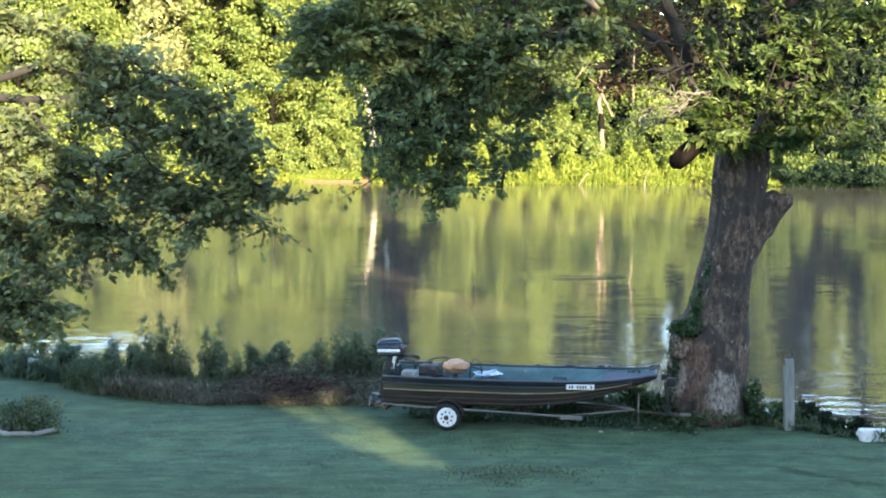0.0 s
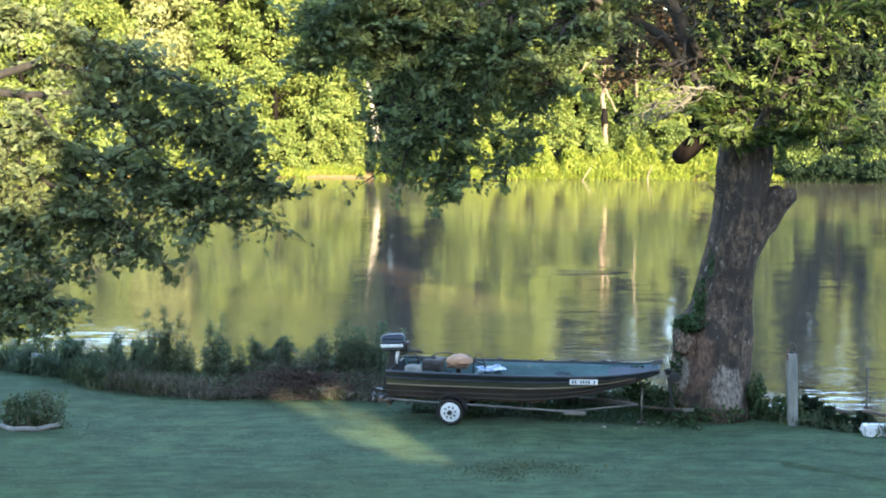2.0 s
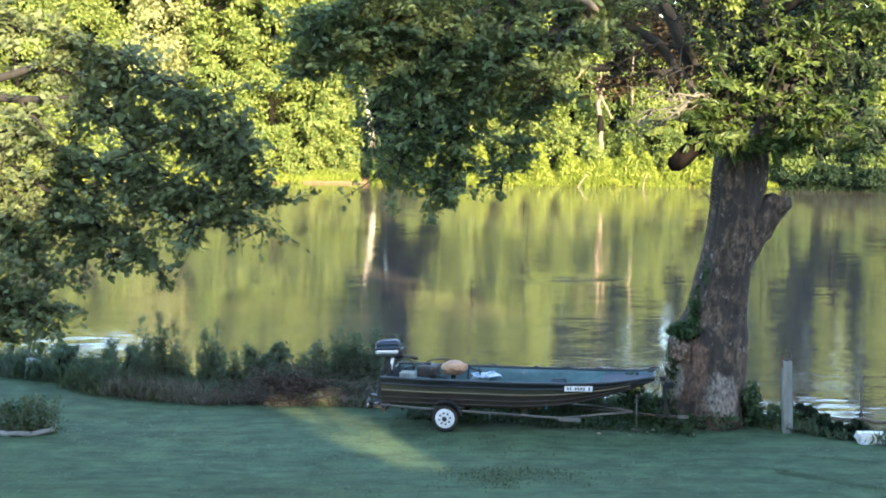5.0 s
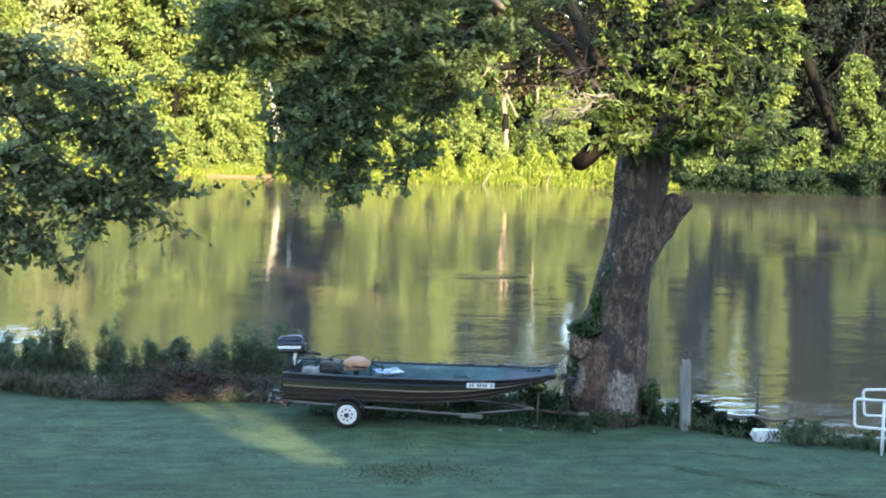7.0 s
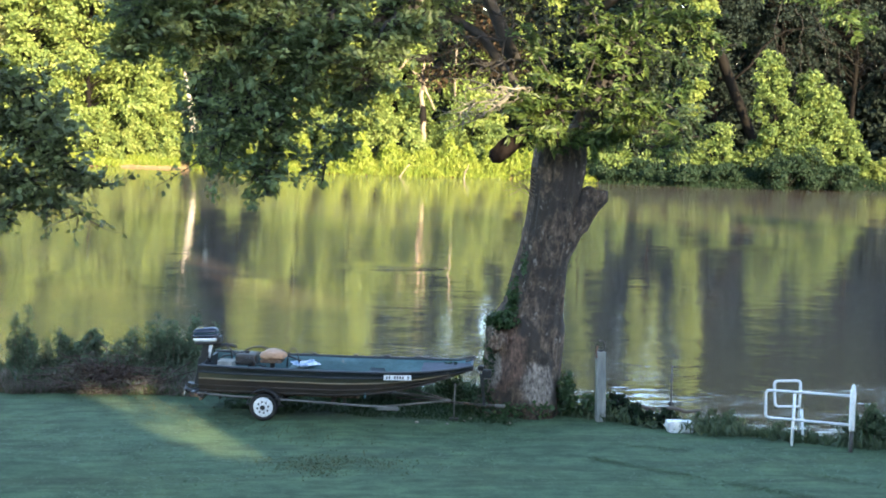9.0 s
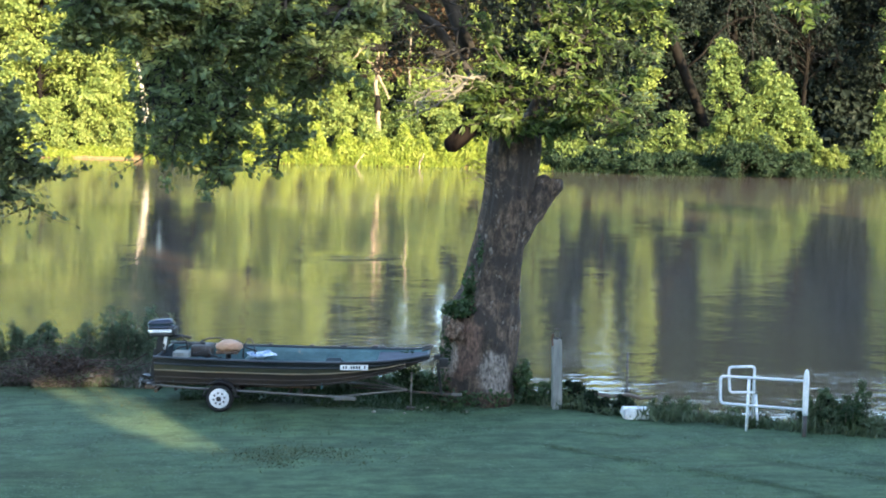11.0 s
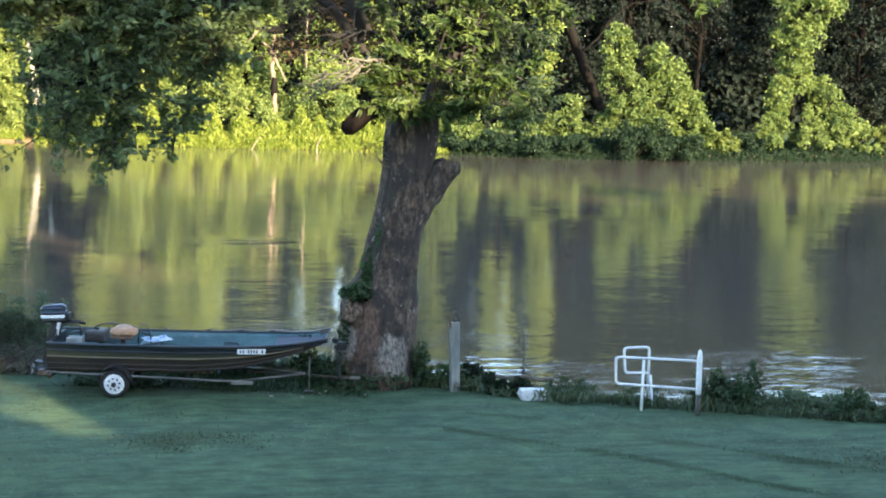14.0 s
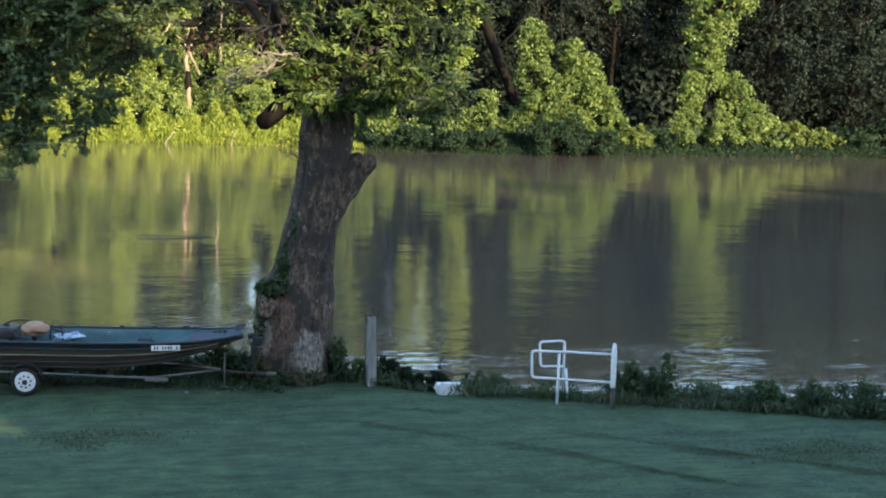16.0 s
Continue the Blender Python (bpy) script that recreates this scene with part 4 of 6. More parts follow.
def big_tree():
    base = (4.6, 24.75, 0.0)
    t = tree_thing("bank_tree", base, "old leaning tree with furrowed grey bark and a stubbed top")
    o = np.array(base)
    lv = [(-0.03, 0, -0.5, 0.86), (-0.04, 0, 0.0, 0.80), (-0.04, 0, 0.4, 0.73), (-0.02, 0, 0.9, 0.68), (0.0, 0, 1.3, 0.66), (0.05, 0, 1.58, 0.59), (0.15, 0, 1.85, 0.50), (0.22, 0, 2.2, 0.46), (0.33, 0, 2.8, 0.43), (0.42, 0, 3.5, 0.44), (0.48, 0, 4.2, 0.46), (0.5, 0, 4.62, 0.42)]
    loft("trunk", bark_rings(lv, 96, 0.042), OLD_BARK, t)
    # living leader, knob and hanging stub
    loft("leader", bark_rings([(0.55, 0.1, 4.2, 0.30), (0.95, 0.1, 5.0, 0.24), (1.4, 0.1, 5.9, 0.19), (1.9, 0.2, 7.0, 0.15), (2.2, 0.3, 8.4, 0.10)], 18, 0.04, 4.0), LIMB, t)
    tubes("knob", [(path3((0.36, 0, 2.35), (0.50, -0.02, 2.8), (0.70, -0.04, 3.2), (0.93, -0.06, 3.52), (1.12, -0.07, 3.70), (1.24, -0.07, 3.80), n=18, wobble=0.012), np.interp(np.arange(18), [0, 4, 9, 13, 16, 17], [0.20, 0.28, 0.28, 0.235, 0.20, 0.15]), 26, 0.06)], OLD_BARK, t, "cut-off branch stump")
    tubes("broken_stub", [(np.array([(0.25, -0.5, 5.3), (-0.1, -0.7, 4.98), (-0.36, -0.8, 4.74), (-0.60, -0.85, 4.54), (-0.77, -0.87, 4.40), (-0.84, -0.87, 4.35)]), [0.07, 0.11, 0.13, 0.145, 0.13, 0.06], 12, 0.12)], STUB_WOOD, t, "dark broken limb hanging down")
    part("burl", lump((-0.47, -0.38, 1.2), (0.19, 0.24, 0.24), 11.0, 0.5, 4), BURL, t, "knobbly orange-brown burl", True)
    part("bark_shelf", lump((-0.34, -0.25, 1.50), (0.24, 0.26, 0.14), 5.0, 0.35, 3), BARK_DARK, t, "", True)

    def at(*p):
        return tuple(np.array(p) - o)
    left = path3(at(5.1, 24.7, 4.5), at(3.8, 24.3, 6.3), at(1.6, 23.6, 7.5), at(-0.6, 23.2, 7.3), at(-2.2, 23.0, 6.5))
    left2 = path3(at(2.6, 23.9, 7.0), at(1.4, 23.1, 6.4), at(0.1, 22.9, 5.2), at(-0.95, 22.9, 4.15))
    limbs = [
        (left, 0.09, 0.03, 100, 0.95, 36, 0.11, 0.35),
        (left2, 0.1, 0.02, 70, 0.75, 32, 0.10, 0.2),
        (path3(at(1.4, 23.6, 7.4), at(0.7, 23.0, 6.2), at(0.2, 22.9, 5.0), at(0.1, 22.9, 3.75)), 0.07, 0.015, 90, 0.55, 26, 0.08, 0.15),
        (path3(at(2.4, 23.9, 7.1), at(1.9, 23.2, 6.2), at(1.3, 23.0, 5.3), at(0.95, 23.0, 3.95)), 0.07, 0.015, 80, 0.55, 26, 0.08, 0.15),
        (path3(at(3.0, 24.2, 6.9), at(2.3, 23.4, 6.5), at(1.6, 23.1, 5.9), at(1.3, 23.1, 5.1)), 0.07, 0.015, 70, 0.5, 28, 0.08, 0.25),
        (path3(at(0.3, 23.3, 7.4), at(-0.9, 22.8, 6.6), at(-1.8, 22.8, 6.3), at(-2.2, 22.8, 5.9)), 0.06, 0.012, 70, 0.45, 30, 0.08, 0.2),
        (path3(at(-0.4, 23.2, 7.2), at(-1.2, 22.9, 6.7), at(-1.8, 22.8, 6.4), at(-2.3, 22.8, 5.9)), 0.05, 0.012, 90, 0.45, 32, 0.08, 0.1),
        (path3(at(0.2, 23.2, 7.2), at(-0.5, 22.9, 6.5), at(-1.0, 22.8, 6.4), at(-1.4, 22.8, 6.0)), 0.05, 0.012, 90, 0.45, 32, 0.08, 0.1),
        (path3(at(4.2, 24.4, 6.0), at(3.2, 24.6, 8.0), at(1.2, 24.3, 8.8), at(-1.0, 24.0, 8.4)), 0.12, 0.02, 120, 0.9, 34, 0.13, 0.2),
        (path3(at(5.5, 24.8, 6.2), at(5.2, 24.4, 7.8), at(4.0, 23.8, 8.6), at(2.6, 23.4, 8.6)), 0.12, 0.02, 90, 0.9, 34, 0.13, 0.3),
        (path3(at(5.8, 24.9, 7.0), at(6.8, 24.4, 8.2), at(8.0, 23.8, 8.8), at(8.8, 23.4, 8.6)), 0.10, 0.02, 110, 0.9, 34, 0.12, 0.2),
    ]
    for a, b, c in (((0.9, 23.3, 6.6), (0.0, 22.9, 5.6), (-0.6, 22.9, 4.5)), ((1.2, 23.3, 6.4), (0.4, 22.9, 5.2), (-0.2, 22.9, 4.0)), ((0.2, 23.3, 6.6), (-0.7, 22.9, 5.7), (-1.0, 22.9, 4.9)), ((2.4, 23.9, 7.0), (1.9, 23.0, 6.6), (1.5, 22.8, 5.5)), ((1.8, 23.8, 7.2), (1.0, 22.9, 6.6), (0.6, 22.8, 5.6)), ((1.2, 23.6, 7.3), (0.3, 22.8, 6.7), (-0.3, 22.7, 5.6)), ((0.5, 23.4, 7.4), (-0.2, 22.8, 6.4), (-0.1, 22.8, 5.2)),
                    ((-0.4, 23.3, 7.3), (-1.4, 22.8, 7.0), (-2.1, 22.7, 6.6)), ((0.3, 23.2, 7.0), (-0.6, 22.8, 6.5), (-1.1, 22.8, 6.1)), ((0.4, 23.2, 6.9), (-0.3, 22.8, 6.2), (-0.9, 22.8, 5.8))):
        limbs.append((path3(at(*a), at(*b), at(*c)), 0.05, 0.012, 46, 0.66, 32, 0.10, 0.1))
    withered = []
    for a, b, c in (((5.3, 25.0, 5.2), (4.2, 25.6, 6.4), (3.0, 25.8, 6.6)), ((5.3, 25.1, 5.6), (4.4, 25.8, 7.2), (2.8, 26.0, 7.6)), ((4.6, 25.2, 6.0), (3.6, 25.6, 6.0), (2.6, 25.7, 5.7)), ((4.4, 25.4, 6.4), (3.4, 26, 7.0), (2.2, 26, 6.8)),
                    ((5.6, 25.1, 6.0), (6.2, 25.6, 6.8), (6.9, 25.6, 7.2)), ((5.7, 25.1, 5.6), (6.2, 25.5, 5.9), (6.7, 25.4, 5.8))):
        (withered if c[0] < 4 else limbs).append((path3(at(*a), at(*b), at(*c)), 0.07, 0.015, 60, 0.6, 36 if c[0] > 4 else 16, 0.11, 0.15))
    # Right-hand boughs, whose shade is put into a darker leaf colour.
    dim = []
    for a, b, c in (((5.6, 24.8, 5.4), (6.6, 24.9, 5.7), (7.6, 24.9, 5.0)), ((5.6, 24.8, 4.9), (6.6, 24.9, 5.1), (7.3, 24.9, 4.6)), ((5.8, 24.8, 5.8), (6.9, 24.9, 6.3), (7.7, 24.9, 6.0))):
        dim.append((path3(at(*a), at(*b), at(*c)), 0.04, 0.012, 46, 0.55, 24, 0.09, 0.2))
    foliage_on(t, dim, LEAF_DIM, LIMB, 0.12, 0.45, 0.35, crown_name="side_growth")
    foliage_on(t, withered, LEAF_WITHERED, LIMB, 0.09, 0.5, 0.35, crown_name="withered_leaves", stout=0.5)
    foliage_on(t, limbs, LEAF_MAPLE, LIMB, 0.115, 0.6, 0.35)
    inner = [crown_mass(at(*c), r_, n, 0.2)[0] for c, r_, n in (((3.6, 25.3, 6.5), (0.9, 0.5, 0.7), 420), ((3.2, 25.2, 5.8), (0.6, 0.4, 0.4), 160))]
    tagged(leaves("dead_leaf_mass", np.concatenate(inner), 0.09, DRY, t, "brown withered leaves among twigs"), kind="stuff")
    lit = [
        (path3(at(5.1, 24.5, 4.6), at(4.6, 24.0, 5.2), at(4.0, 23.7, 5.5), at(4.0, 23.6, 5.15)), 0.06, 0.015, 44, 0.36, 24, 0.06, 0.2),
        (path3(at(5.1, 24.4, 4.6), at(4.9, 23.9, 5.4), at(4.5, 23.7, 6.1), at(4.3, 23.6, 6.5)), 0.06, 0.015, 34, 0.5, 20, 0.07, 0.25),
        (path3(at(5.3, 24.4, 4.7), at(5.3, 23.8, 5.6), at(5.4, 23.6, 6.4), at(5.4, 23.6, 7.0)), 0.06, 0.015, 32, 0.5, 20, 0.07, 0.25),
        (path3(at(5.5, 24.4, 4.7), at(5.9, 23.9, 5.5), at(6.1, 23.8, 6.3), at(6.3, 23.8, 6.9)), 0.06, 0.015, 40, 0.55, 20, 0.08, 0.2),
        (path3(at(5.5, 24.4, 4.7), at(6.1, 23.9, 5.2), at(6.4, 23.8, 5.4), at(6.75, 23.8, 5.1)), 0.06, 0.015, 52, 0.5, 20, 0.07, 0.2),
        (path3(at(5.1, 24.3, 4.6), at(4.9, 23.9, 4.9), at(4.5, 23.8, 4.9), at(4.3, 23.8, 4.7)), 0.04, 0.01, 36, 0.35, 22, 0.05, 0.1),
        (path3(at(5.4, 24.3, 4.6), at(5.9, 24.0, 4.9), at(6.4, 24.0, 4.8), at(6.7, 24.0, 4.6)), 0.04, 0.01, 36, 0.35, 22, 0.05, 0.2),
    ]
    lit += [(path3(at(6.0, 24.9, 7.4), at(7.6, 24.6, 7.8), at(9.0, 24.3, 7.5), at(10.1, 24.2, 6.9)), 0.06, 0.015, 80, 0.5, 22, 0.07, 0.25),
            (path3(at(5.8, 24.8, 6.6), at(6.6, 24.5, 7.0), at(7.2, 24.4, 6.8), at(7.7, 24.4, 6.4)), 0.05, 0.012, 46, 0.5, 20, 0.07, 0.15)]
    lit += [(path3(at(5.0, 24.3, 4.75), at(4.9, 24.05, 4.85), at(4.75, 23.95, 4.7), n=8), 0.02, 0.008, 26, 0.3, 20, 0.05, 0.1), (path3(at(5.2, 24.3, 4.75), at(5.4, 24.05, 4.85), at(5.6, 23.95, 4.7), n=8), 0.02, 0.008, 26, 0.3, 20, 0.05, 0.1)]
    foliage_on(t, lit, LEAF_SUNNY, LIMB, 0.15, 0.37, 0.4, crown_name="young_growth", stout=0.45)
    # Near-black leaf clumps that paint shaded hollows into the sunlit crown.
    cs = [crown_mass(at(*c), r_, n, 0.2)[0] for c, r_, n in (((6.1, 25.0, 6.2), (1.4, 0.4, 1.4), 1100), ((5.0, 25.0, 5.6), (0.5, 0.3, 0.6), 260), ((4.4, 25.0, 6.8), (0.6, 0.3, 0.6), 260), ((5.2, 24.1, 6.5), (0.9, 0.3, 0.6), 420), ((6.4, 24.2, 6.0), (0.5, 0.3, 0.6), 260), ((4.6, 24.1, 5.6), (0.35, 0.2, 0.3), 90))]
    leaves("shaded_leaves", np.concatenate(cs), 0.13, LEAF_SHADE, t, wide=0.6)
    # Crown above the view, added to keep sky light off boat and lawn.
    cs = [crown_mass(c, r_, n, 0.3)[0] for c, r_, n in ((at(4.5, 25.0, 11.2), (4.5, 3.5, 1.8), 5000), (at(0.5, 24.5, 10.6), (4.0, 3.0, 1.5), 3800), (at(8.5, 24.5, 10.4), (3.6, 3.0, 1.5), 3600), (at(4.5, 25.0, 14), (4, 3.5, 2.5), 3600))]
    leaves("upper_crown", np.concatenate(cs), 0.26, LEAF_MAPLE, t, wide=0.7)
    # dead twigs
    for a, b, c in ((at(4.5, 23.9, 5.6), at(3.9, 23.3, 5.42), at(3.1, 23.2, 4.9)), (at(4.5, 23.9, 5.62), at(3.85, 23.3, 5.58), at(3.2, 23.2, 5.52)), (at(4.4, 23.9, 5.56), at(3.7, 23.3, 5.26), at(3.2, 23.2, 5.0)), (at(4.4, 24.2, 6.0), at(3.75, 23.6, 5.95), at(3.4, 23.5, 5.9)), (at(4.4, 24.2, 6.3), at(3.4, 23.8, 6.4), at(2.7, 23.7, 6.0)),
                    (at(4.3, 24.2, 6.6), at(3.6, 23.8, 6.9), at(2.6, 23.7, 7.1)), (at(4.2, 24.2, 5.6), at(3.6, 24.0, 5.3), at(3.15, 23.9, 5.1)), (at(4.1, 24.0, 6.6), at(3.8, 23.8, 6.0), at(3.6, 23.8, 5.6))):
        q = path3(a, b, c, n=9, wobble=0.05)
        pale = a[2] < 5.95 - o[2]
        tubes("dead_branch", [(q, np.linspace(0.024 if pale else 0.022, 0.008, 9), 6, 0)] + [(path3(q[k], q[k] + rng.normal(size=3) * 0.14, q[k] + rng.normal(size=3) * (0.28, 0.15, 0.16) - (0.25, 0, 0.12), n=5, wobble=0.02), np.linspace(0.015, 0.005, 5), 4, 0) for k in (2, 3, 4, 5, 6, 7)], DEAD_WOOD if pale else LIMB, t, "bare dead branch")
    tubes("broken_limb", [(path3(at(2.0, 23.2, 7.25), at(2.2, 23.1, 7.08), at(2.45, 23.1, 6.86), n=7, wobble=0.01), np.array([0.05, 0.06, 0.07, 0.07, 0.06, 0.06, 0.03]), 9, 0.08), (path3(at(2.15, 23.15, 7.1), at(1.95, 23.1, 7.02), n=4, wobble=0.01), np.array([0.05, 0.04, 0.03, 0.02]), 7, 0.05)], TWIG, t, "pale broken limb among leaves")
    bare = [(path3(at(8.8 + 0.22 * k, 24.3, 7.2), at(9.0 + 0.2 * k + rng.normal() * 0.2, 24.3, 6.7), at(9.0 + 0.25 * k + rng.normal() * 0.2, 24.3, 6.3), at(9.3 + 0.25 * k + rng.normal() * 0.3, 24.3, 5.8 + 0.3 * rng.uniform()), n=10, wobble=0.04), np.linspace(0.008, 0.003, 10), 4, 0) for k in range(7)]
    tagged(tubes("hanging_twig", bare, LIMB, t, "bare twigs hanging from a bough"), kind="stuff")
    # fine shoots on the trunk's left under the stub
    shoots = [(bend(at(4.70, 24.6, 4.2 - 0.06 * k), at(4.2 - 0.12 * rng.uniform(0, 1), 24.4, 4.0 + rng.uniform(-0.35, 0.2)), 0.05, 5, 0.02), np.linspace(0.008, 0.003, 5), 4, 0) for k in range(12)]
    tagged(tubes("fine_shoot", shoots, TWIG, t), kind="stuff")
    # ivy that climbs it
    iv = thing("ivy", (3.95, 24.2, 0.0), "dark green ivy and weeds round the trunk's foot", "ivy")
    cs = []
    for c, r, n in (((0.16, 0.05, 1.60), (0.32, 0.25, 0.16), 420), ((0.34, 0.08, 2.0), (0.14, 0.15, 0.42), 210), ((0.52, 0.1, 2.6), (0.06, 0.12, 0.3), 60), ((-0.03, 0.2, 0.9), (0.10, 0.2, 0.55), 120), ((-0.25, 0.0, 0.25), (0.4, 0.3, 0.28), 300), ((0.55, -0.25, 0.10), (0.75, 0.25, 0.14), 240),
                    ((1.33, 0.1, 0.32), (0.17, 0.3, 0.42), 420), ((-0.7, 0.1, 0.45), (0.25, 0.3, 0.45), 330), ((1.75, -0.1, 0.16), (0.45, 0.25, 0.22), 360)):
        p, _ = crown_mass(c, r, n, 0.2)
        cs.append(p)
    cs = np.concatenate(cs)
    leaves("foliage", cs[cs[:, 2] > -0.1], 0.085, LEAF_IVY, iv, wide=0.75)
    for k in range(9):
        sx, sy = rng.uniform(-1.5, 0.9), rng.uniform(-0.75, 0.1)
        s = thing("stone", (3.95 + sx, 24.2 + sy, -0.05), "small pale stone lying at the tree's foot", "stone", "stones at the tree's foot")
        r = rng.uniform(0.016, 0.032)
        part("stone", lump((0, 0, r * 0.35), (r * 1.4, r, r * 0.7), 3.0 * k, 0.3, 2), BARK_PALE, s, "", True)
    tubes("stem", [(bend((-0.3 + 0.2 * k, 0.05, 0), (-0.2 + 0.14 * k, 0.1, 1.0 + 0.3 * k), 0, 6, 0.03), np.linspace(0.012, 0.005, 6), 4, 0) for k in range(3)], TWIG, iv)


LEAF_WITHERED = leaf_material("leaf_withered", (0.02, 0.015, 0.010), (0.05, 0.036, 0.024), (0.11, 0.08, 0.05), 0.1, 0.2)
BURL = surface("burl_wood", [(0.36, (0.05, 0.028, 0.02)), (0.52, (0.17, 0.10, 0.065)), (0.68, (0.36, 0.26, 0.19))], 13.0, (1.5, 1.5, 0.6), 0.9, 0, 0.9, 0.04)
big_tree()


def left_tree():
    base = (-9.8, 24.8, 0.0)
    t = tree_thing("maple_tree", base, "leafy maple with low boughs hanging over the lawn")
    o = np.array(base)
    loft("trunk", bark_rings([(0, 0, -0.4, 0.5), (0, 0, 0.5, 0.4), (0.1, 0, 3, 0.33), (0.2, 0, 6, 0.27), (0.3, 0, 9, 0.16)], 24, 0.03, 9.0), BARK, t)

    def at(*p):
        return tuple(np.array(p) - o)
    r = at(-9.6, 24.7, 5.0)
    limbs = [
        (path3(r, at(-7.2, 24.3, 5.6), at(-4.4, 24.0, 5.0), at(-2.55, 24, 3.75)), 0.1, 0.012, 120, 0.55, 22, 0.08, 0.35),
        (path3(r, at(-7.0, 24.3, 6.0), at(-4.6, 24.1, 5.6), at(-3.0, 24, 4.6)), 0.09, 0.012, 110, 0.5, 22, 0.08, 0.4),
        (path3(r, at(-7.4, 24.2, 5.0), at(-5.2, 23.9, 4.2), at(-3.1, 23.9, 3.35)), 0.08, 0.012, 110, 0.5, 22, 0.08, 0.35),
        (path3(r, at(-7.6, 24.2, 4.8), at(-6.0, 23.8, 3.6), at(-4.6, 23.8, 2.65)), 0.07, 0.012, 80, 0.45, 20, 0.08, 0.35),
        (path3(r, at(-8.4, 24.0, 4.2), at(-7.2, 23.8, 3.2), at(-6.2, 23.7, 2.5)), 0.06, 0.012, 55, 0.45, 18, 0.08, 0.3),
        (path3(at(-9.7, 24.7, 3.6), at(-8.6, 24.0, 2.8), at(-7.2, 23.8, 2.2), at(-6.2, 23.7, 1.85)), 0.06, 0.012, 80, 0.5, 22, 0.08, 0.3),
        (path3(at(-9.7, 24.7, 3.2), at(-8.8, 24.0, 2.2), at(-7.8, 23.8, 1.7), at(-7.0, 23.8, 1.45)), 0.06, 0.012, 80, 0.5, 22, 0.08, 0.3),
        (path3(at(-9.5, 24.7, 6.0), at(-8.0, 24.2, 6.8), at(-6.4, 24.1, 6.6), at(-5.2, 24.1, 5.8)), 0.08, 0.012, 90, 0.5, 20, 0.09, 0.4),
        (path3(at(-9.5, 24.7, 6.6), at(-8.6, 24.4, 7.4), at(-7.6, 24.3, 7.5), at(-6.8, 24.2, 7.0)), 0.08, 0.012, 60, 0.6, 18, 0.1, 0.3),
    ]
    for a, b, c in (((-6.2, 24.2, 5.6), (-5.0, 23.8, 4.6), (-4.2, 23.8, 3.6)), ((-7.0, 24.2, 5.4), (-6.2, 23.8, 4.4), (-5.4, 23.8, 3.4)), ((-5.6, 24.1, 6.3), (-4.6, 23.9, 5.8), (-3.6, 23.9, 5.2)),
                    ((-4.8, 24, 5.2), (-3.9, 23.9, 4.6), (-3.2, 23.9, 4.0)), ((-7.6, 24.0, 2.6), (-7.1, 23.8, 2.0), (-6.5, 23.8, 1.55)), ((-8.6, 24.2, 4.6), (-7.6, 23.9, 3.8), (-6.8, 23.8, 3.0)), ((-8.8, 24.2, 5.6), (-7.8, 24.0, 4.8), (-7.2, 23.9, 4.2)), ((-6.6, 24, 4.6), (-5.8, 23.8, 3.6), (-5.3, 23.8, 2.7)), ((-5.6, 24, 4.2), (-4.6, 23.8, 3.7), (-3.9, 23.8, 3.1)), ((-4.6, 24, 4.2), (-3.6, 23.8, 3.8), (-2.9, 23.8, 3.2)), ((-7.4, 24, 4.2), (-6.4, 23.8, 3.5), (-5.9, 23.8, 2.9)), ((-8.4, 24, 3.9), (-7.2, 23.8, 3.3), (-6.6, 23.8, 2.6))):
        limbs.append((path3(at(*a), at(*b), at(*c)), 0.03, 0.01, 50, 0.7, 19, 0.11, 0.1))
    foliage_on(t, limbs, LEAF_GREY, LIMB, 0.13, 0.7, 0.35)


left_tree()


# ---------------------------------------------------------------- boat and trailer
HULL_GREEN = surface("hull_olive", [(0.3, (0.040, 0.042, 0.027)), (0.7, (0.075, 0.074, 0.048))], 3.0, (0.4, 1, 2), 0.5, 0.0, 0.1, 0.003, 6.0, (2.0, 0.68, (0.16, 0.14, 0.10)))
HULL_DARK = surface("hull_navy", [(0.3, (0.012, 0.016, 0.022)), (0.7, (0.03, 0.036, 0.045))], 4.0, (0.4, 1, 1), 0.4, 0.0, 0.1, 0.003)
HULL_BROWN = surface("hull_brown", [(0.3, (0.02, 0.014, 0.011)), (0.7, (0.045, 0.032, 0.024))], 4.0, (0.4, 1, 1), 0.6, 0.0, 0.15, 0.003)
HULL_INSIDE = surface("hull_inside", [(0.3, (0.036, 0.100, 0.112)), (0.7, (0.085, 0.175, 0.190))], 5.0, (0.5, 1, 1), 0.5, 0.2, 0.15, 0.003, 6.0, (3.0, 0.62, (0.20, 0.19, 0.16)))
TAN_LINE = surface("strake_tan", [(0.3, (0.14, 0.11, 0.07)), (0.7, (0.24, 0.195, 0.13))], 6.0, (0.3, 1, 1), 0.6, 0.0, 0.2, 0.002)
ALLOY = surface("dull_alloy", [(0.3, (0.30, 0.31, 0.32)), (0.7, (0.50, 0.51, 0.52))], 5.0, rough=0.45, metal=0.7, relief=0.15, depth=0.003)
GALV = surface("trailer_steel", [(0.3, (0.035, 0.028, 0.023)), (0.6, (0.08, 0.068, 0.06)), (0.8, (0.16, 0.15, 0.14))], 5.0, rough=0.6, metal=0.3, relief=0.2, depth=0.003, wear=(2.5, 0.56, (0.13, 0.07, 0.04)))
RUBBER = surface("rubber", [(0.3, (0.008, 0.008, 0.008)), (0.7, (0.018, 0.017, 0.016))], 10.0, rough=0.9, relief=0.3, depth=0.004)
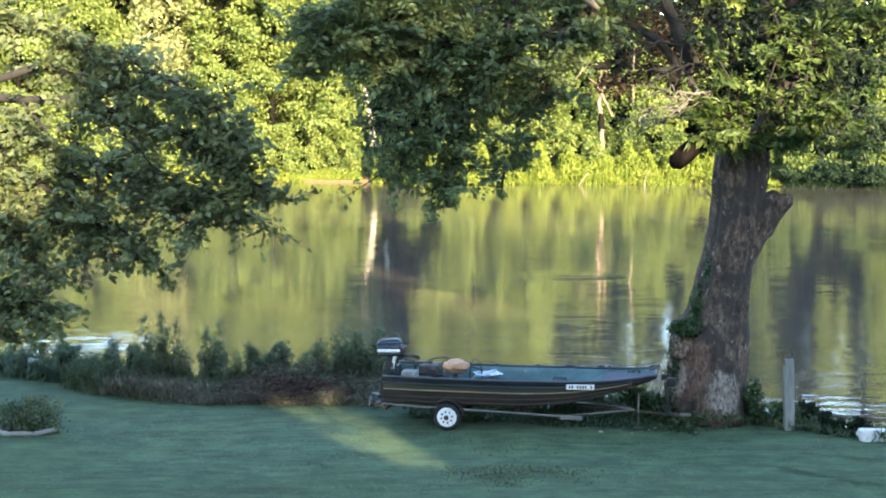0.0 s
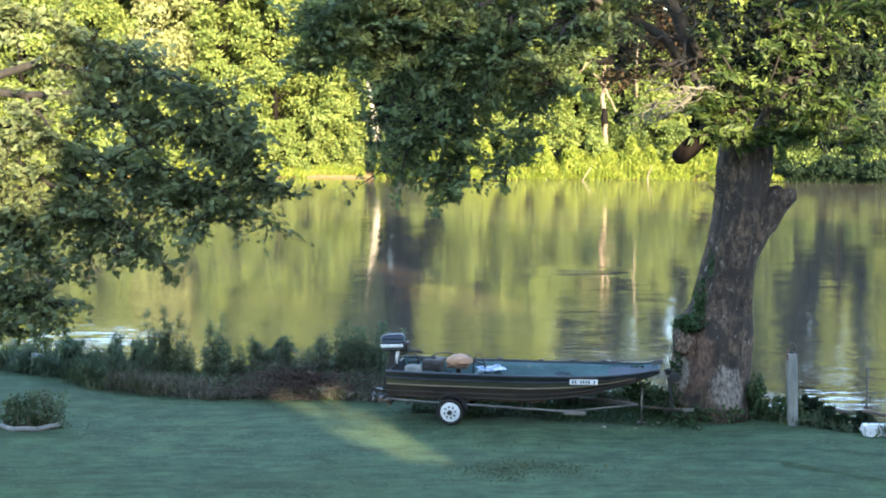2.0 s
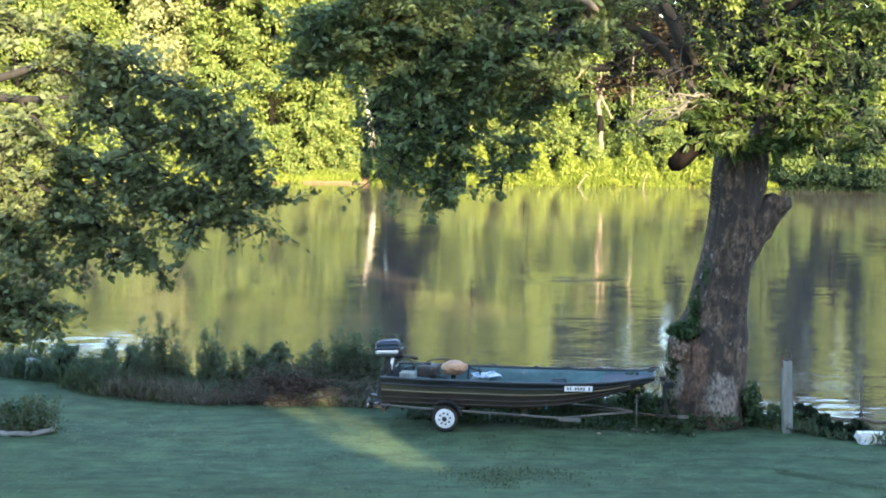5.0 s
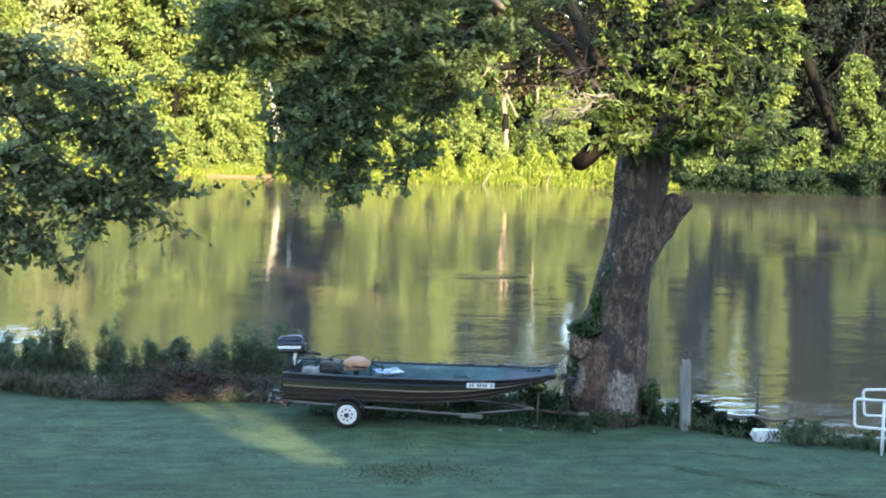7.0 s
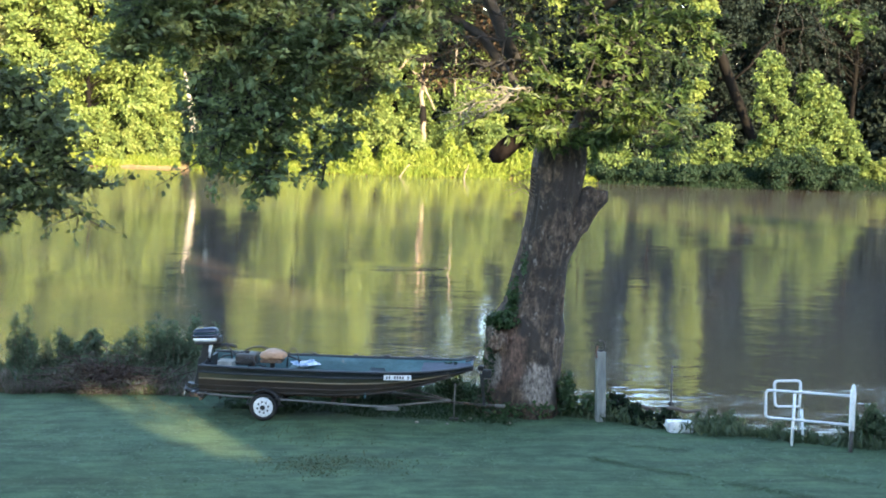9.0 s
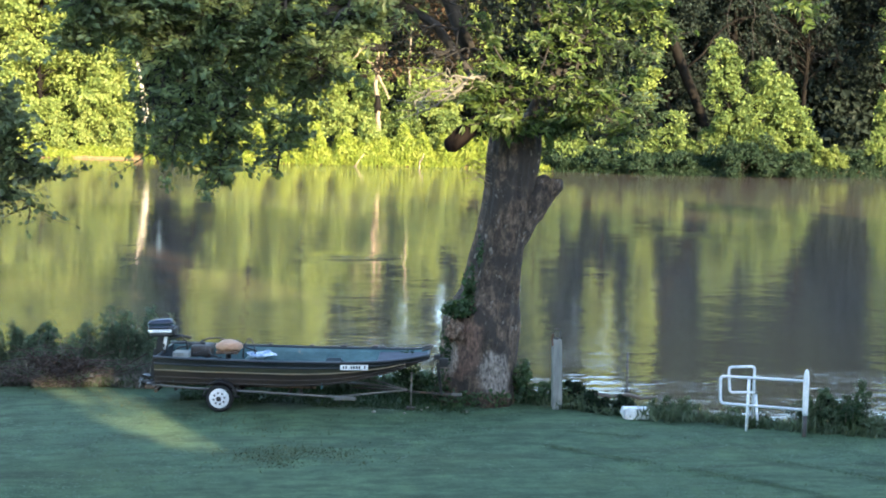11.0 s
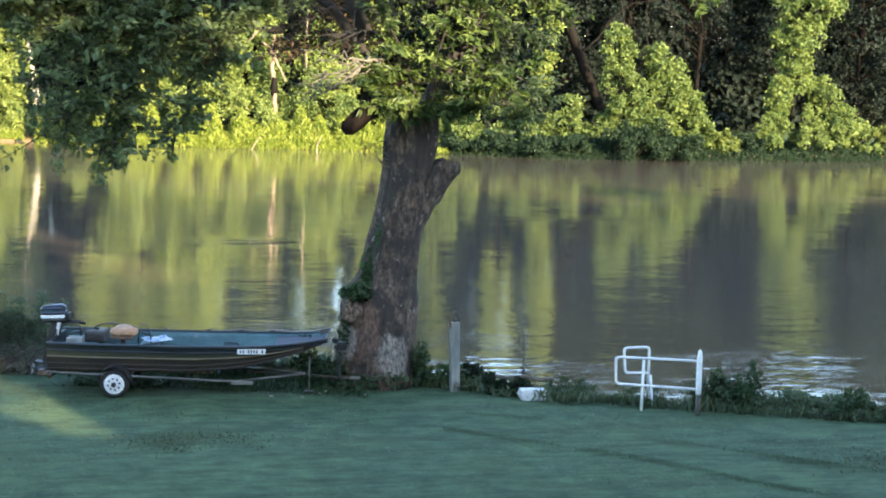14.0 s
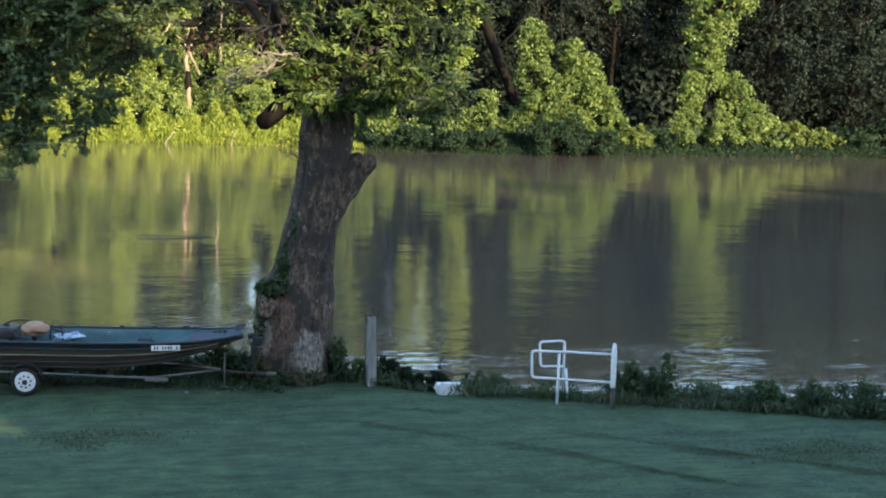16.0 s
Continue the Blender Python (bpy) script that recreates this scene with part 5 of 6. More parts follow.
WHITE = surface("white_paint", [(0.3, (0.78, 0.79, 0.80)), (0.7, (0.88, 0.88, 0.87))], 5.0, rough=0.4, relief=0.1, depth=0.002, wear=(4.0, 0.74, (0.55, 0.50, 0.43)))
MOTOR_BLUE = surface("cowl_navy", [(0.3, (0.012, 0.018, 0.04)), (0.7, (0.025, 0.032, 0.06))], 6.0, rough=0.25, relief=0.05, depth=0.001)
BLACK = surface("black_plastic", [(0.3, (0.01, 0.01, 0.011)), (0.7, (0.028, 0.028, 0.03))], 8.0, rough=0.5, relief=0.1, depth=0.002)
SEAT_TAN = surface("seat_vinyl", [(0.3, (0.36, 0.19, 0.10)), (0.7, (0.52, 0.30, 0.175))], 7.0, rough=0.55, relief=0.2, depth=0.004)
BLUE_CLOTH = surface("blue_cloth", [(0.40, (0.10, 0.20, 0.38)), (0.52, (0.40, 0.48, 0.58)), (0.66, (0.72, 0.75, 0.78))], 9.0, rough=0.9, relief=0.3, depth=0.006)
WEATHERED = surface("weathered_post", [(0.3, (0.17, 0.175, 0.16)), (0.7, (0.31, 0.315, 0.29))], 4.0, (2, 2, 0.4), 0.9, 0, 0.6, 0.01, 5.0, (5.0, 0.66, (0.14, 0.15, 0.11)))
RUST = surface("rusty_iron", [(0.3, (0.07, 0.035, 0.02)), (0.7, (0.20, 0.10, 0.055))], 9.0, rough=0.9, metal=0.2, relief=0.4, depth=0.006)
STONE = surface("pale_stone", [(0.3, (0.15, 0.145, 0.135)), (0.7, (0.28, 0.27, 0.25))], 5.0, rough=0.9, relief=0.5, depth=0.012, wear=(4.0, 0.62, (0.20, 0.20, 0.17)))
RAIL = surface("pale_rail", [(0.3, (0.10, 0.092, 0.082)), (0.7, (0.25, 0.235, 0.215))], 5.0, (0.3, 1, 1), 0.55, 0.2, 0.2, 0.003, 6.0, (2.0, 0.62, (0.14, 0.09, 0.06)))
BOW_VIOLET = surface("bow_violet", [(0.3, (0.018, 0.024, 0.042)), (0.7, (0.042, 0.050, 0.078))], 6.0, (0.5, 1, 1), 0.75, 0.0, 0.2, 0.004)
DRIFT = surface("bleached_driftwood", [(0.3, (0.055, 0.042, 0.033)), (0.7, (0.17, 0.135, 0.105))], 6.0, (0.4, 1, 1), 0.9, 0, 0.5, 0.01)
BOAT_AT, BOAT_TURN = (0.21, 24.51, 0.0), -10.0
WHEEL_Z = 0.184


def half_beam(u):
    return float(np.interp(u, [-1.12, -0.6, 1.0, 2.0, 2.6, 3.0, 3.25, 3.42], [0.70, 0.73, 0.74, 0.72, 0.63, 0.50, 0.40, 0.34]))


def sheer(u):
    return float(np.interp(u, [-1.12, -0.4, 1.2, 2.2, 2.8, 3.2, 3.42], [0.805, 0.79, 0.785, 0.80, 0.825, 0.865, 0.90]))


def floor_z(u):
    return float(np.interp(u, [-1.12, 1.2, 1.7, 2.2, 2.7, 3.1, 3.42], [0.36, 0.365, 0.40, 0.48, 0.60, 0.72, 0.83]))


def skin(us, section, closed=False):
    """Corners and faces of a skin over cross-sections along the boat."""
    rows = [section(u) for u in us]
    s = len(rows[0])
    v = np.array(rows).reshape(-1, 3)
    i = np.arange(s if closed else s - 1)
    j = (i + 1) % s
    q = np.concatenate([np.stack([k * s + i, (k + 1) * s + i, (k + 1) * s + j, k * s + j], 1) for k in range(len(us) - 1)])
    return v, q, i, s


def boat():
    b = thing("jon_boat", BOAT_AT, "olive aluminium jon boat with dark rim resting on its trailer", "boat", turn=BOAT_TURN)
    us = np.unique(np.concatenate([np.linspace(-1.12, 2.0, 14), np.linspace(2.0, 3.42, 12)]))

    def outer(u):
        h, g, f = half_beam(u), sheer(u), floor_z(u)
        c = h * float(np.interp(u, [-1.12, 2, 3.42], [0.86, 0.84, 0.75]))
        m1, m2 = f + (g - f) * 0.53, f + (g - f) * 0.78
        h1, h2 = c + (h - c) * 0.53, c + (h - c) * 0.78
        side = [(u, -h, g), (u, -h2, m2), (u, -h1, m1), (u, -c, f), (u, -c * 0.5, f - 0.02), (u, 0, f - 0.035)]
        return side + [(x, -y, z) for x, y, z in side[-2::-1]]

    def inner(u):
        return [(x, y * 0.965, z + (0.03 if k not in (0, 10) else 0.0)) for k, (x, y, z) in enumerate(outer(u))]
    v, q, i, s = skin(us, outer)
    me = raw_mesh("hull", v, q[:, ::-1], None, False)
    band = np.tile(np.array([1, 0, 2, 2, 2, 2, 2, 2, 0, 1]), len(us) - 1)
    me.materials.append(HULL_GREEN)
    me.materials.append(HULL_DARK)
    me.materials.append(HULL_BROWN)
    me.polygons.foreach_set("material_index", band.astype(np.int32))
    put("hull", me, None, b)
    v, q, i, s = skin(us, inner)
    put("inside_skin", raw_mesh("inside_skin", v, q), HULL_INSIDE, b, "blue-grey painted inside")
    # transom and bow plate
    for nm, u, mt in (("transom", -1.12, HULL_DARK), ("bow_plate", 3.42, HULL_DARK)):
        bm = bmesh.new()
        sec = outer(u)
        f1 = bm.faces.new([bm.verts.new(p) for p in sec])
        r = bmesh.ops.extrude_face_region(bm, geom=[f1])
        for e in r["geom"]:
            if isinstance(e, bmesh.types.BMVert):
                e.co.x += 0.04 if u < 0 else -0.03
        bmesh.ops.recalc_face_normals(bm, faces=bm.faces)
        part(nm, bm, mt, b)
    # rim and lengthwise ribs
    for sgn in (-1, 1):
        rim = [(u, sgn * (half_beam(u) + 0.005), sheer(u) + 0.012) for u in us]
        tubes("gunwale", [(rim, 0.026, 8, 0)], HULL_DARK, b)
        for f, mt, r in ((0.78, HULL_DARK, 0.016), (0.53, TAN_LINE, 0.013), (0.26, HULL_BROWN, 0.012), (0.06, HULL_BROWN, 0.012)):
            line = []
            for u in us[us < 3.1]:
                h, g, z0 = half_beam(u), sheer(u), floor_z(u)
                c = h * float(np.interp(u, [-1.12, 2, 3.42], [0.86, 0.84, 0.75]))
                line.append((u, sgn * (c + (h - c) * f + 0.006), z0 + (g - z0) * f))
            tubes("rib", [(line, r, 6, 0)], mt, b)
    # benches, front deck, floor clutter
    for u, w in ((-0.62, 0.42), (0.45, 0.30), (1.75, 0.24)):
        h = half_beam(u) * 0.93
        part("bench", box_bm((w, 2 * h, 0.04), (u, 0, 0.70 if u < 1 else 0.62), 0.012), HULL_INSIDE if u < 1 else HULL_DARK, b)
        part("bench_front", box_bm((0.03, 2 * h * 0.93, 0.27), (u - w / 2 + 0.03, 0, 0.545 if u < 1 else 0.48), 0.006), HULL_INSIDE, b)
    bm = bmesh.new()
    pts = [(2.55, -0.60), (3.0, -0.47), (3.38, -0.32), (3.38, 0.32), (3.0, 0.47), (2.55, 0.60)]
    f1 = bm.faces.new([bm.verts.new((x, y, sheer(x) - 0.035)) for x, y in pts])
    r = bmesh.ops.extrude_face_region(bm, geom=[f1])
    for e in r["geom"]:
        if isinstance(e, bmesh.types.BMVert):
            e.co.z -= 0.03
    bmesh.ops.recalc_face_normals(bm, faces=bm.faces)
    part("bow_deck", bm, BOW_VIOLET, b)
    part("hatch", lump((2.3, 0.1, 0.62), (0.2, 0.15, 0.02), 1.0, 0.1, 2), BLACK, b, "dark oval hatch", True)
    tubes("side_rib", [(np.array([(u, half_beam(u) * 0.93, sheer(u) - 0.13) for u in us[us < 3.0]]), 0.014, 6, 0)], HULL_DARK, b)
    tubes("bow_handle", [(np.array([(3.3, -0.18, 0.96), (3.44, -0.14, 1.0), (3.47, 0, 1.01), (3.44, 0.14, 1.0), (3.3, 0.18, 0.96)]), 0.016, 6, 0)], GALV, b)
    for u in (1.9, 2.45):
        part("cleat", box_bm((0.12, 0.03, 0.035), (u, half_beam(u) - 0.01, sheer(u) + 0.05), 0.01), BLACK, b)
    # registration strip: plain dark bars on white
    slope = math.atan2(half_beam(1.98) - half_beam(2.42), 0.44)
    py = -half_beam(2.2) - 0.012
    plate = part("registration_strip", box_bm((0.46, 0.008, 0.085), (2.2, py, 0.738), 0.002, (0, 0, math.degrees(slope))), WHITE, b, "white strip with dark marks")
    for k in range(9):
        if k in (2, 7):
            continue
        part("mark", box_bm((0.025, 0.006, 0.045), (2.2 + (k - 4) * 0.044 * math.cos(slope) + 0.004 * math.sin(slope), py - 0.005 + (k - 4) * 0.044 * math.sin(slope), 0.738), 0.001, (0, 0, math.degrees(slope))), HULL_DARK, plate)
    for k, (u, w) in enumerate(((0.62, 0.06), (1.35, 0.08), (2.6, 0.05))):
        part("oarlock", box_bm((w, 0.05, 0.035), (u, half_beam(u), sheer(u) + 0.05), 0.01), BLACK, b)
    # swivel seat
    seat = part("seat", lump((0.03, -0.1, 0.925), (0.215, 0.22, 0.105), 4.0, 0.16), SEAT_TAN, b, "tan padded seat folded down", True)
    part("seat_shell", box_bm((0.36, 0.4, 0.05), (0.02, -0.1, 0.845), 0.02), BURL, seat)
    tubes("pedestal", [(np.array([(0.02, -0.1, 0.40), (0.02, -0.1, 0.84)]), 0.045, 10, 0)], BLACK, seat)
    # hoops, hoses
    a = np.linspace(0, np.pi, 10)
    tubes("hoop", [(np.stack([0.36 + 0.105 * np.cos(a), np.full(10, 0.0), 0.72 + 0.33 * np.sin(a)], 1), 0.014, 6, 0)], BLACK, b)
    tubes("steering_arm", [(np.array([(-1.0, -0.1, 1.0), (-0.78, -0.12, 1.08), (-0.68, -0.12, 0.98), (-0.66, -0.12, 0.74)]), 0.018, 6, 0)], BLACK, b)
    tubes("fuel_hose", [(path3((-0.9, 0.1, 0.8), (-0.55, 0.2, 0.92), (-0.25, 0.1, 1.0), (0.1, 0.3, 0.97), (0.45, 0.35, 0.75), n=16, wobble=0.02), 0.016, 6, 0)], BLACK, b)
    tubes("cable", [(path3((-0.7, -0.25, 0.74), (-0.4, -0.2, 0.9), (-0.2, -0.3, 0.8), (-0.05, -0.35, 0.74), n=12, wobble=0.02), 0.012, 6, 0)], BLACK, b)
    tank = part("fuel_tank", box_bm((0.34, 0.46, 0.20), (-0.47, 0.2, 0.80), 0.05), GALV, b, "dull grey-brown fuel tank", True)
    part("tank_cap", lump((-0.47, 0.2, 0.91), (0.05, 0.05, 0.03), 1.0, 0.0, 2), BLACK, tank)
    part("battery_box", box_bm((0.26, 0.3, 0.18), (-0.72, -0.35, 0.77), 0.02), WEATHERED, b, "pale dusty battery box")
    # outboard motor
    m = part("outboard_motor", box_bm((0.17, 0.18, 0.36), (-1.12, 0, 0.95), 0.03, (0, 10, 0)), BLACK, b, "navy outboard motor with a white band")

    def cowl(z0, z1, k0, k1, mt, nm):
        rings = []
        for z, k in ((z0, k0), (z0 + (z1 - z0) * 0.3, max(k0, k1)), (z0 + (z1 - z0) * 0.75, k1), (z1, k1 * 0.84)):
            q = np.linspace(0, 2 * np.pi, 24, endpoint=False)
            c, s_ = np.cos(q), np.sin(q)
            e = 0.5
            rings.append(np.stack([-1.12 + 0.22 * k * np.sign(c) * abs(c) ** e - 0.12 * (z - 1.05), 0.155 * k * np.sign(s_) * abs(s_) ** e, z + 0.05 * c * 0.22 * k + 0.2 * c * 0.22 * k * (z - 1.06)], 1))
        loft(nm, rings, mt, m)
    cowl(1.06, 1.12, 0.88, 0.96, BLACK, "cowl_pan")
    cowl(1.122, 1.185, 0.98, 1.0, WHITE, "cowl_band")
    cowl(1.187, 1.25, 1.02, 1.0, MOTOR_BLUE, "cowl_side")
    cowl(1.252, 1.264, 1.0, 0.99, HULL_INSIDE, "cowl_stripe")
    cowl(1.266, 1.34, 1.0, 0.86, MOTOR_BLUE, "cowl")
    part("rear_cover", box_bm((0.10, 0.25, 0.12), (-0.925, 0, 1.15), 0.03), BLACK, m)
    part("clamp_bracket", box_bm((0.1, 0.2, 0.2), (-1.09, 0, 0.86), 0.02), BLACK, m)
    part("maker_plate", box_bm((0.055, 0.006, 0.24), (-1.06, -0.097, 0.95), 0.002, (0, 10, 0)), WHITE, m)
    tubes("tiller", [(np.array([(-1.05, 0.0, 1.04), (-0.8, -0.02, 1.07), (-0.62, -0.02, 1.03)]), [0.025, 0.022, 0.028], 8, 0)], BLACK, m)
    part("leg", box_bm((0.13, 0.07, 0.5), (-1.24, 0, 0.58), 0.03, (0, 8, 0)), BLACK, m)
    part("cavitation_plate", box_bm((0.3, 0.16, 0.012), (-1.30, 0, 0.36), 0.004, (0, 8, 0)), BLACK, m)
    part("gear_case", lump((-1.3, 0, 0.24), (0.2, 0.05, 0.055), 2.0, 0.0, 3), BLACK, m, "", True)
    for k in range(3):
        part("propeller_blade", box_bm((0.015, 0.06, 0.1), (-1.5, 0.055 * math.cos(k * 2.1), 0.24 + 0.055 * math.sin(k * 2.1)), 0.005, (k * 120, 20, 0)), ALLOY, m)
    # cloth thrown on the thwart: a thing of its own
    c = thing("rag", tuple((Matrix(b.matrix_world) @ Vector((0.56, 0.02, 0.735)))), "crumpled blue and white cloth lying in the boat", "cloth", turn=15)
    gx, gy = np.meshgrid(np.linspace(-0.22, 0.22, 14), np.linspace(-0.2, 0.2, 10))
    z = np.array([0.045 + 0.06 * abs(noise.noise((p * 7, q * 7, 1.0))) for p, q in zip(gx.ravel(), gy.ravel())])
    i = (np.arange(9)[:, None] * 14 + np.arange(13)[None]).ravel()
    put("cloth", raw_mesh("cloth", np.stack([gx.ravel(), gy.ravel(), z], 1), np.stack([i, i + 1, i + 15, i + 14], 1), None, True), BLUE_CLOTH, c)
    return b


boat()


def wheel(parent, y):
    s = -1 if y < 0 else 1
    a = np.linspace(0, 2 * np.pi, 36, endpoint=False)
    prof = [(0.155, -0.055), (0.19, -0.068), (0.215, -0.066), (0.229, -0.045), (0.234, 0.0), (0.229, 0.045), (0.215, 0.066), (0.19, 0.068), (0.155, 0.055)]
    rings = [np.stack([r * np.cos(a), np.full(36, y + d), WHEEL_Z + r * np.sin(a)], 1) for r, d in prof]
    v = np.array(rings).reshape(-1, 3)
    n, i = len(prof), np.arange(36)
    j = (i + 1) % 36
    q = np.concatenate([np.stack([k * 36 + i, k * 36 + j, ((k + 1) % n) * 36 + j, ((k + 1) % n) * 36 + i], 1) for k in range(n)])
    w_ = thing("wheel", (0, 0, 0), "", "")
    w_.parent = parent
    put("tyre", raw_mesh("tyre", v, q, None, True), RUBBER, w_)
    yy = y + s * 0.045
    bm = bmesh.new()
    bmesh.ops.create_cone(bm, cap_ends=True, segments=36, radius1=0.168, radius2=0.160, depth=0.05, matrix=pose(0, yy - s * 0.012, WHEEL_Z, 90 * s, 0, 0))
    bmesh.ops.create_cone(bm, cap_ends=True, segments=30, radius1=0.115, radius2=0.10, depth=0.03, matrix=pose(0, yy + s * 0.018, WHEEL_Z, 90 * s, 0, 0))
    rim = part("rim", bm, WHITE, w_, "white spoked rim")
    for k in range(8):
        q = k * math.pi / 4 + 0.2
        bm = bmesh.new()
        bmesh.ops.create_cone(bm, cap_ends=True, segments=12, radius1=0.017, radius2=0.017, depth=0.012, matrix=pose(0.092 * math.cos(q), yy + s * 0.034, WHEEL_Z + 0.092 * math.sin(q), 90, 0, 0))
        part("rim_hole", bm, BLACK, rim)
    bm = bmesh.new()
    bmesh.ops.create_cone(bm, cap_ends=True, segments=18, radius1=0.042, radius2=0.032, depth=0.05, matrix=pose(0, yy + s * 0.045, WHEEL_Z, 90 * s, 0, 0))
    part("hub", bm, BLACK, rim)


def trailer():
    t = thing("boat_trailer", BOAT_AT, "rusty steel boat trailer with white wheels on the lawn", "trailer", turn=BOAT_TURN)
    for y in (-0.79, 0.79):
        wheel(t, y)
        a = np.linspace(0.1, np.pi - 0.1, 9)
        rows = [np.stack([0.275 * np.cos(a), np.full(9, y + d), 0.20 + 0.265 * np.sin(a)], 1) for d in (-0.09, 0.085)]
        v = np.concatenate(rows + [r + np.array([0, 0, 0.012]) for r in rows])
        i = np.arange(8)
        q = np.concatenate([np.stack([i, i + 1, i + 10, i + 9], 1), np.stack([i + 18, i + 27, i + 28, i + 19], 1), np.stack([i, i + 18, i + 19, i + 1], 1), np.stack([i + 9, i + 10, i + 28, i + 27], 1)])
        put("fender", raw_mesh("fender", v, q, None, False), BLACK, t)
        tubes("frame_rail", [(np.array([(-1.12, y * 0.78, 0.33), (-0.5, y * 0.78, 0.295), (0.25, y * 0.78, 0.275), (1.0, y * 0.78, 0.25), (1.7, y * 0.78, 0.225), (1.96, y * 0.76, 0.222)]), 0.02, 6, 0)], RAIL, t)
        tubes("drawbar", [(np.array([(1.94, y * 0.76, 0.222), (2.43, y * 0.45, 0.235), (3.05, y * 0.04, 0.25)]), 0.018, 6, 0)], RAIL, t)
        tubes("upper_bar", [(np.array([(2.2, y * 0.35, 0.42), (2.6, y * 0.18, 0.34), (3.0, y * 0.03, 0.255)]), 0.012, 6, 0)], RAIL, t)
        for u in (-0.8, 1.3):
            part("bunk_bracket", box_bm((0.05, 0.04, 0.12), (u, y * 0.55, 0.27), 0.006), GALV, t)
        part("bunk", box_bm((2.5, 0.1, 0.05), (0.3, y * 0.55, 0.385 - 0.045), 0.01), BURL, t)
        lamp_ = part("tail_lamp", box_bm((0.08, 0.14, 0.09), (-1.2, y * 0.85, 0.33), 0.015), BLACK, t)
        part("lens", box_bm((0.012, 0.11, 0.07), (-1.245, y * 0.85, 0.33), 0.004), RUST, lamp_)
        part("lamp_arm", box_bm((0.07, 0.2, 0.04), (-1.13, y * 0.8, 0.31), 0.008), GALV, t)
        part("leaf_spring", box_bm((0.62, 0.045, 0.03), (0, y * 0.8, WHEEL_Z - 0.01), 0.008), BLACK, t)
    for u in (-1.1, 0.0, 1.1):
        part("cross_member", box_bm((0.05, 1.22, 0.05), (u, 0, 0.232), 0.008), GALV, t)
    tubes("axle", [(np.array([(0, -0.74, WHEEL_Z), (0, 0.74, WHEEL_Z)]), 0.025, 8, 0)], BLACK, t)
    part("tongue", box_bm((1.75, 0.032, 0.032), (3.0, 0, 0.225), 0.008, (0, 2.6, 0)), GALV, t)
    part("coupler", box_bm((0.18, 0.055, 0.055), (3.9, 0, 0.19), 0.02), RAIL, t)
    part("pale_board", box_bm((0.36, 0.04, 0.06), (2.05, -0.625, 0.20), 0.008), RAIL, t)
    jack = tubes("jack", [(np.array([(3.13, -0.16, 0.0), (3.13, -0.16, 0.58)]), 0.012, 8, 0)], RAIL, t)
    part("foot", box_bm((0.16, 0.14, 0.04), (3.13, -0.16, -0.03), 0.012), GALV, jack)
    tubes("crank", [(np.array([(3.13, -0.16, 0.58), (3.13, -0.26, 0.60), (3.18, -0.30, 0.58)]), 0.009, 6, 0)], GALV, jack)
    part("winch_post", box_bm((0.05, 0.05, 0.56), (3.6, 0, 0.46), 0.008, (0, -8, 0)), BLACK, t)
    part("winch", box_bm((0.16, 0.14, 0.14), (3.66, 0, 0.74), 0.03), BLACK, t)
    part("bow_stop", box_bm((0.1, 0.16, 0.08), (3.55, 0, 0.83), 0.02), RUBBER, t)


trailer()


# ---------------------------------------------------------------- things along the bank
def pipe_rail(at, corners, radius, parent, name="rail_loop", bendr=0.07):
    """A bent pipe through corners, each rounded."""
    c = [Vector(p) for p in corners]
    pts = [c[0]]
    for a, b, d in zip(c, c[1:], c[2:]):
        u, w_ = (a - b).normalized(), (d - b).normalized()
        p0, p1 = b + u * bendr, b + w_ * bendr
        for k in range(6):
            f = k / 5
            pts.append(p0 * (1 - f) ** 2 + b * 2 * f * (1 - f) + p1 * f * f)
    pts.append(c[-1])
    return tubes(name, [(np.array([tuple(p) for p in pts]), radius, 10, 0)], WHITE, parent)


def handrail():
    h = thing("handrail", (8.65, 22.3, 0.0), "white painted pipe handrail with rounded ends at the bank's steps", "handrail")
    pipe_rail(None, [(0.70, -0.62, 0.83), (-0.52, -0.06, 0.81), (-0.50, -0.06, 0.36), (0.72, -0.62, 0.36)], 0.022, h)
    pipe_rail(None, [(0.20, 0.30, 0.0), (0.19, 0.28, 0.90), (-0.24, 0.34, 0.88), (-0.20, 0.34, 0.45), (0.20, 0.29, 0.46)], 0.022, h)
    tubes("post", [(np.array([(-0.11, -0.25, -0.3), (-0.10, -0.24, 0.80)]), 0.024, 10, 0)], WHITE, h)
    tubes("post", [(np.array([(0.26, 0.16, -0.3), (0.20, 0.2, 0.44)]), 0.022, 10, 0)], WHITE, h)
    tubes("end_post", [(np.array([(0.70, -0.68, 0.28), (0.70, -0.67, 0.35), (0.70, -0.66, 0.88), (0.70, -0.66, 1.0), (0.70, -0.66, 1.03)]), [0.042, 0.046, 0.046, 0.03, 0.008], 12, 0)], WHITE, h)
    tubes("post_foot", [(np.array([(0.70, -0.68, -0.3), (0.70, -0.68, 0.29)]), 0.034, 10, 0)], GALV, h, "dark rusty foot of the post")
    tubes("stay", [(np.array([(0.76, -0.50, -0.3), (0.76, -0.50, 0.82)]), 0.02, 10, 0)], WHITE, h)


handrail()


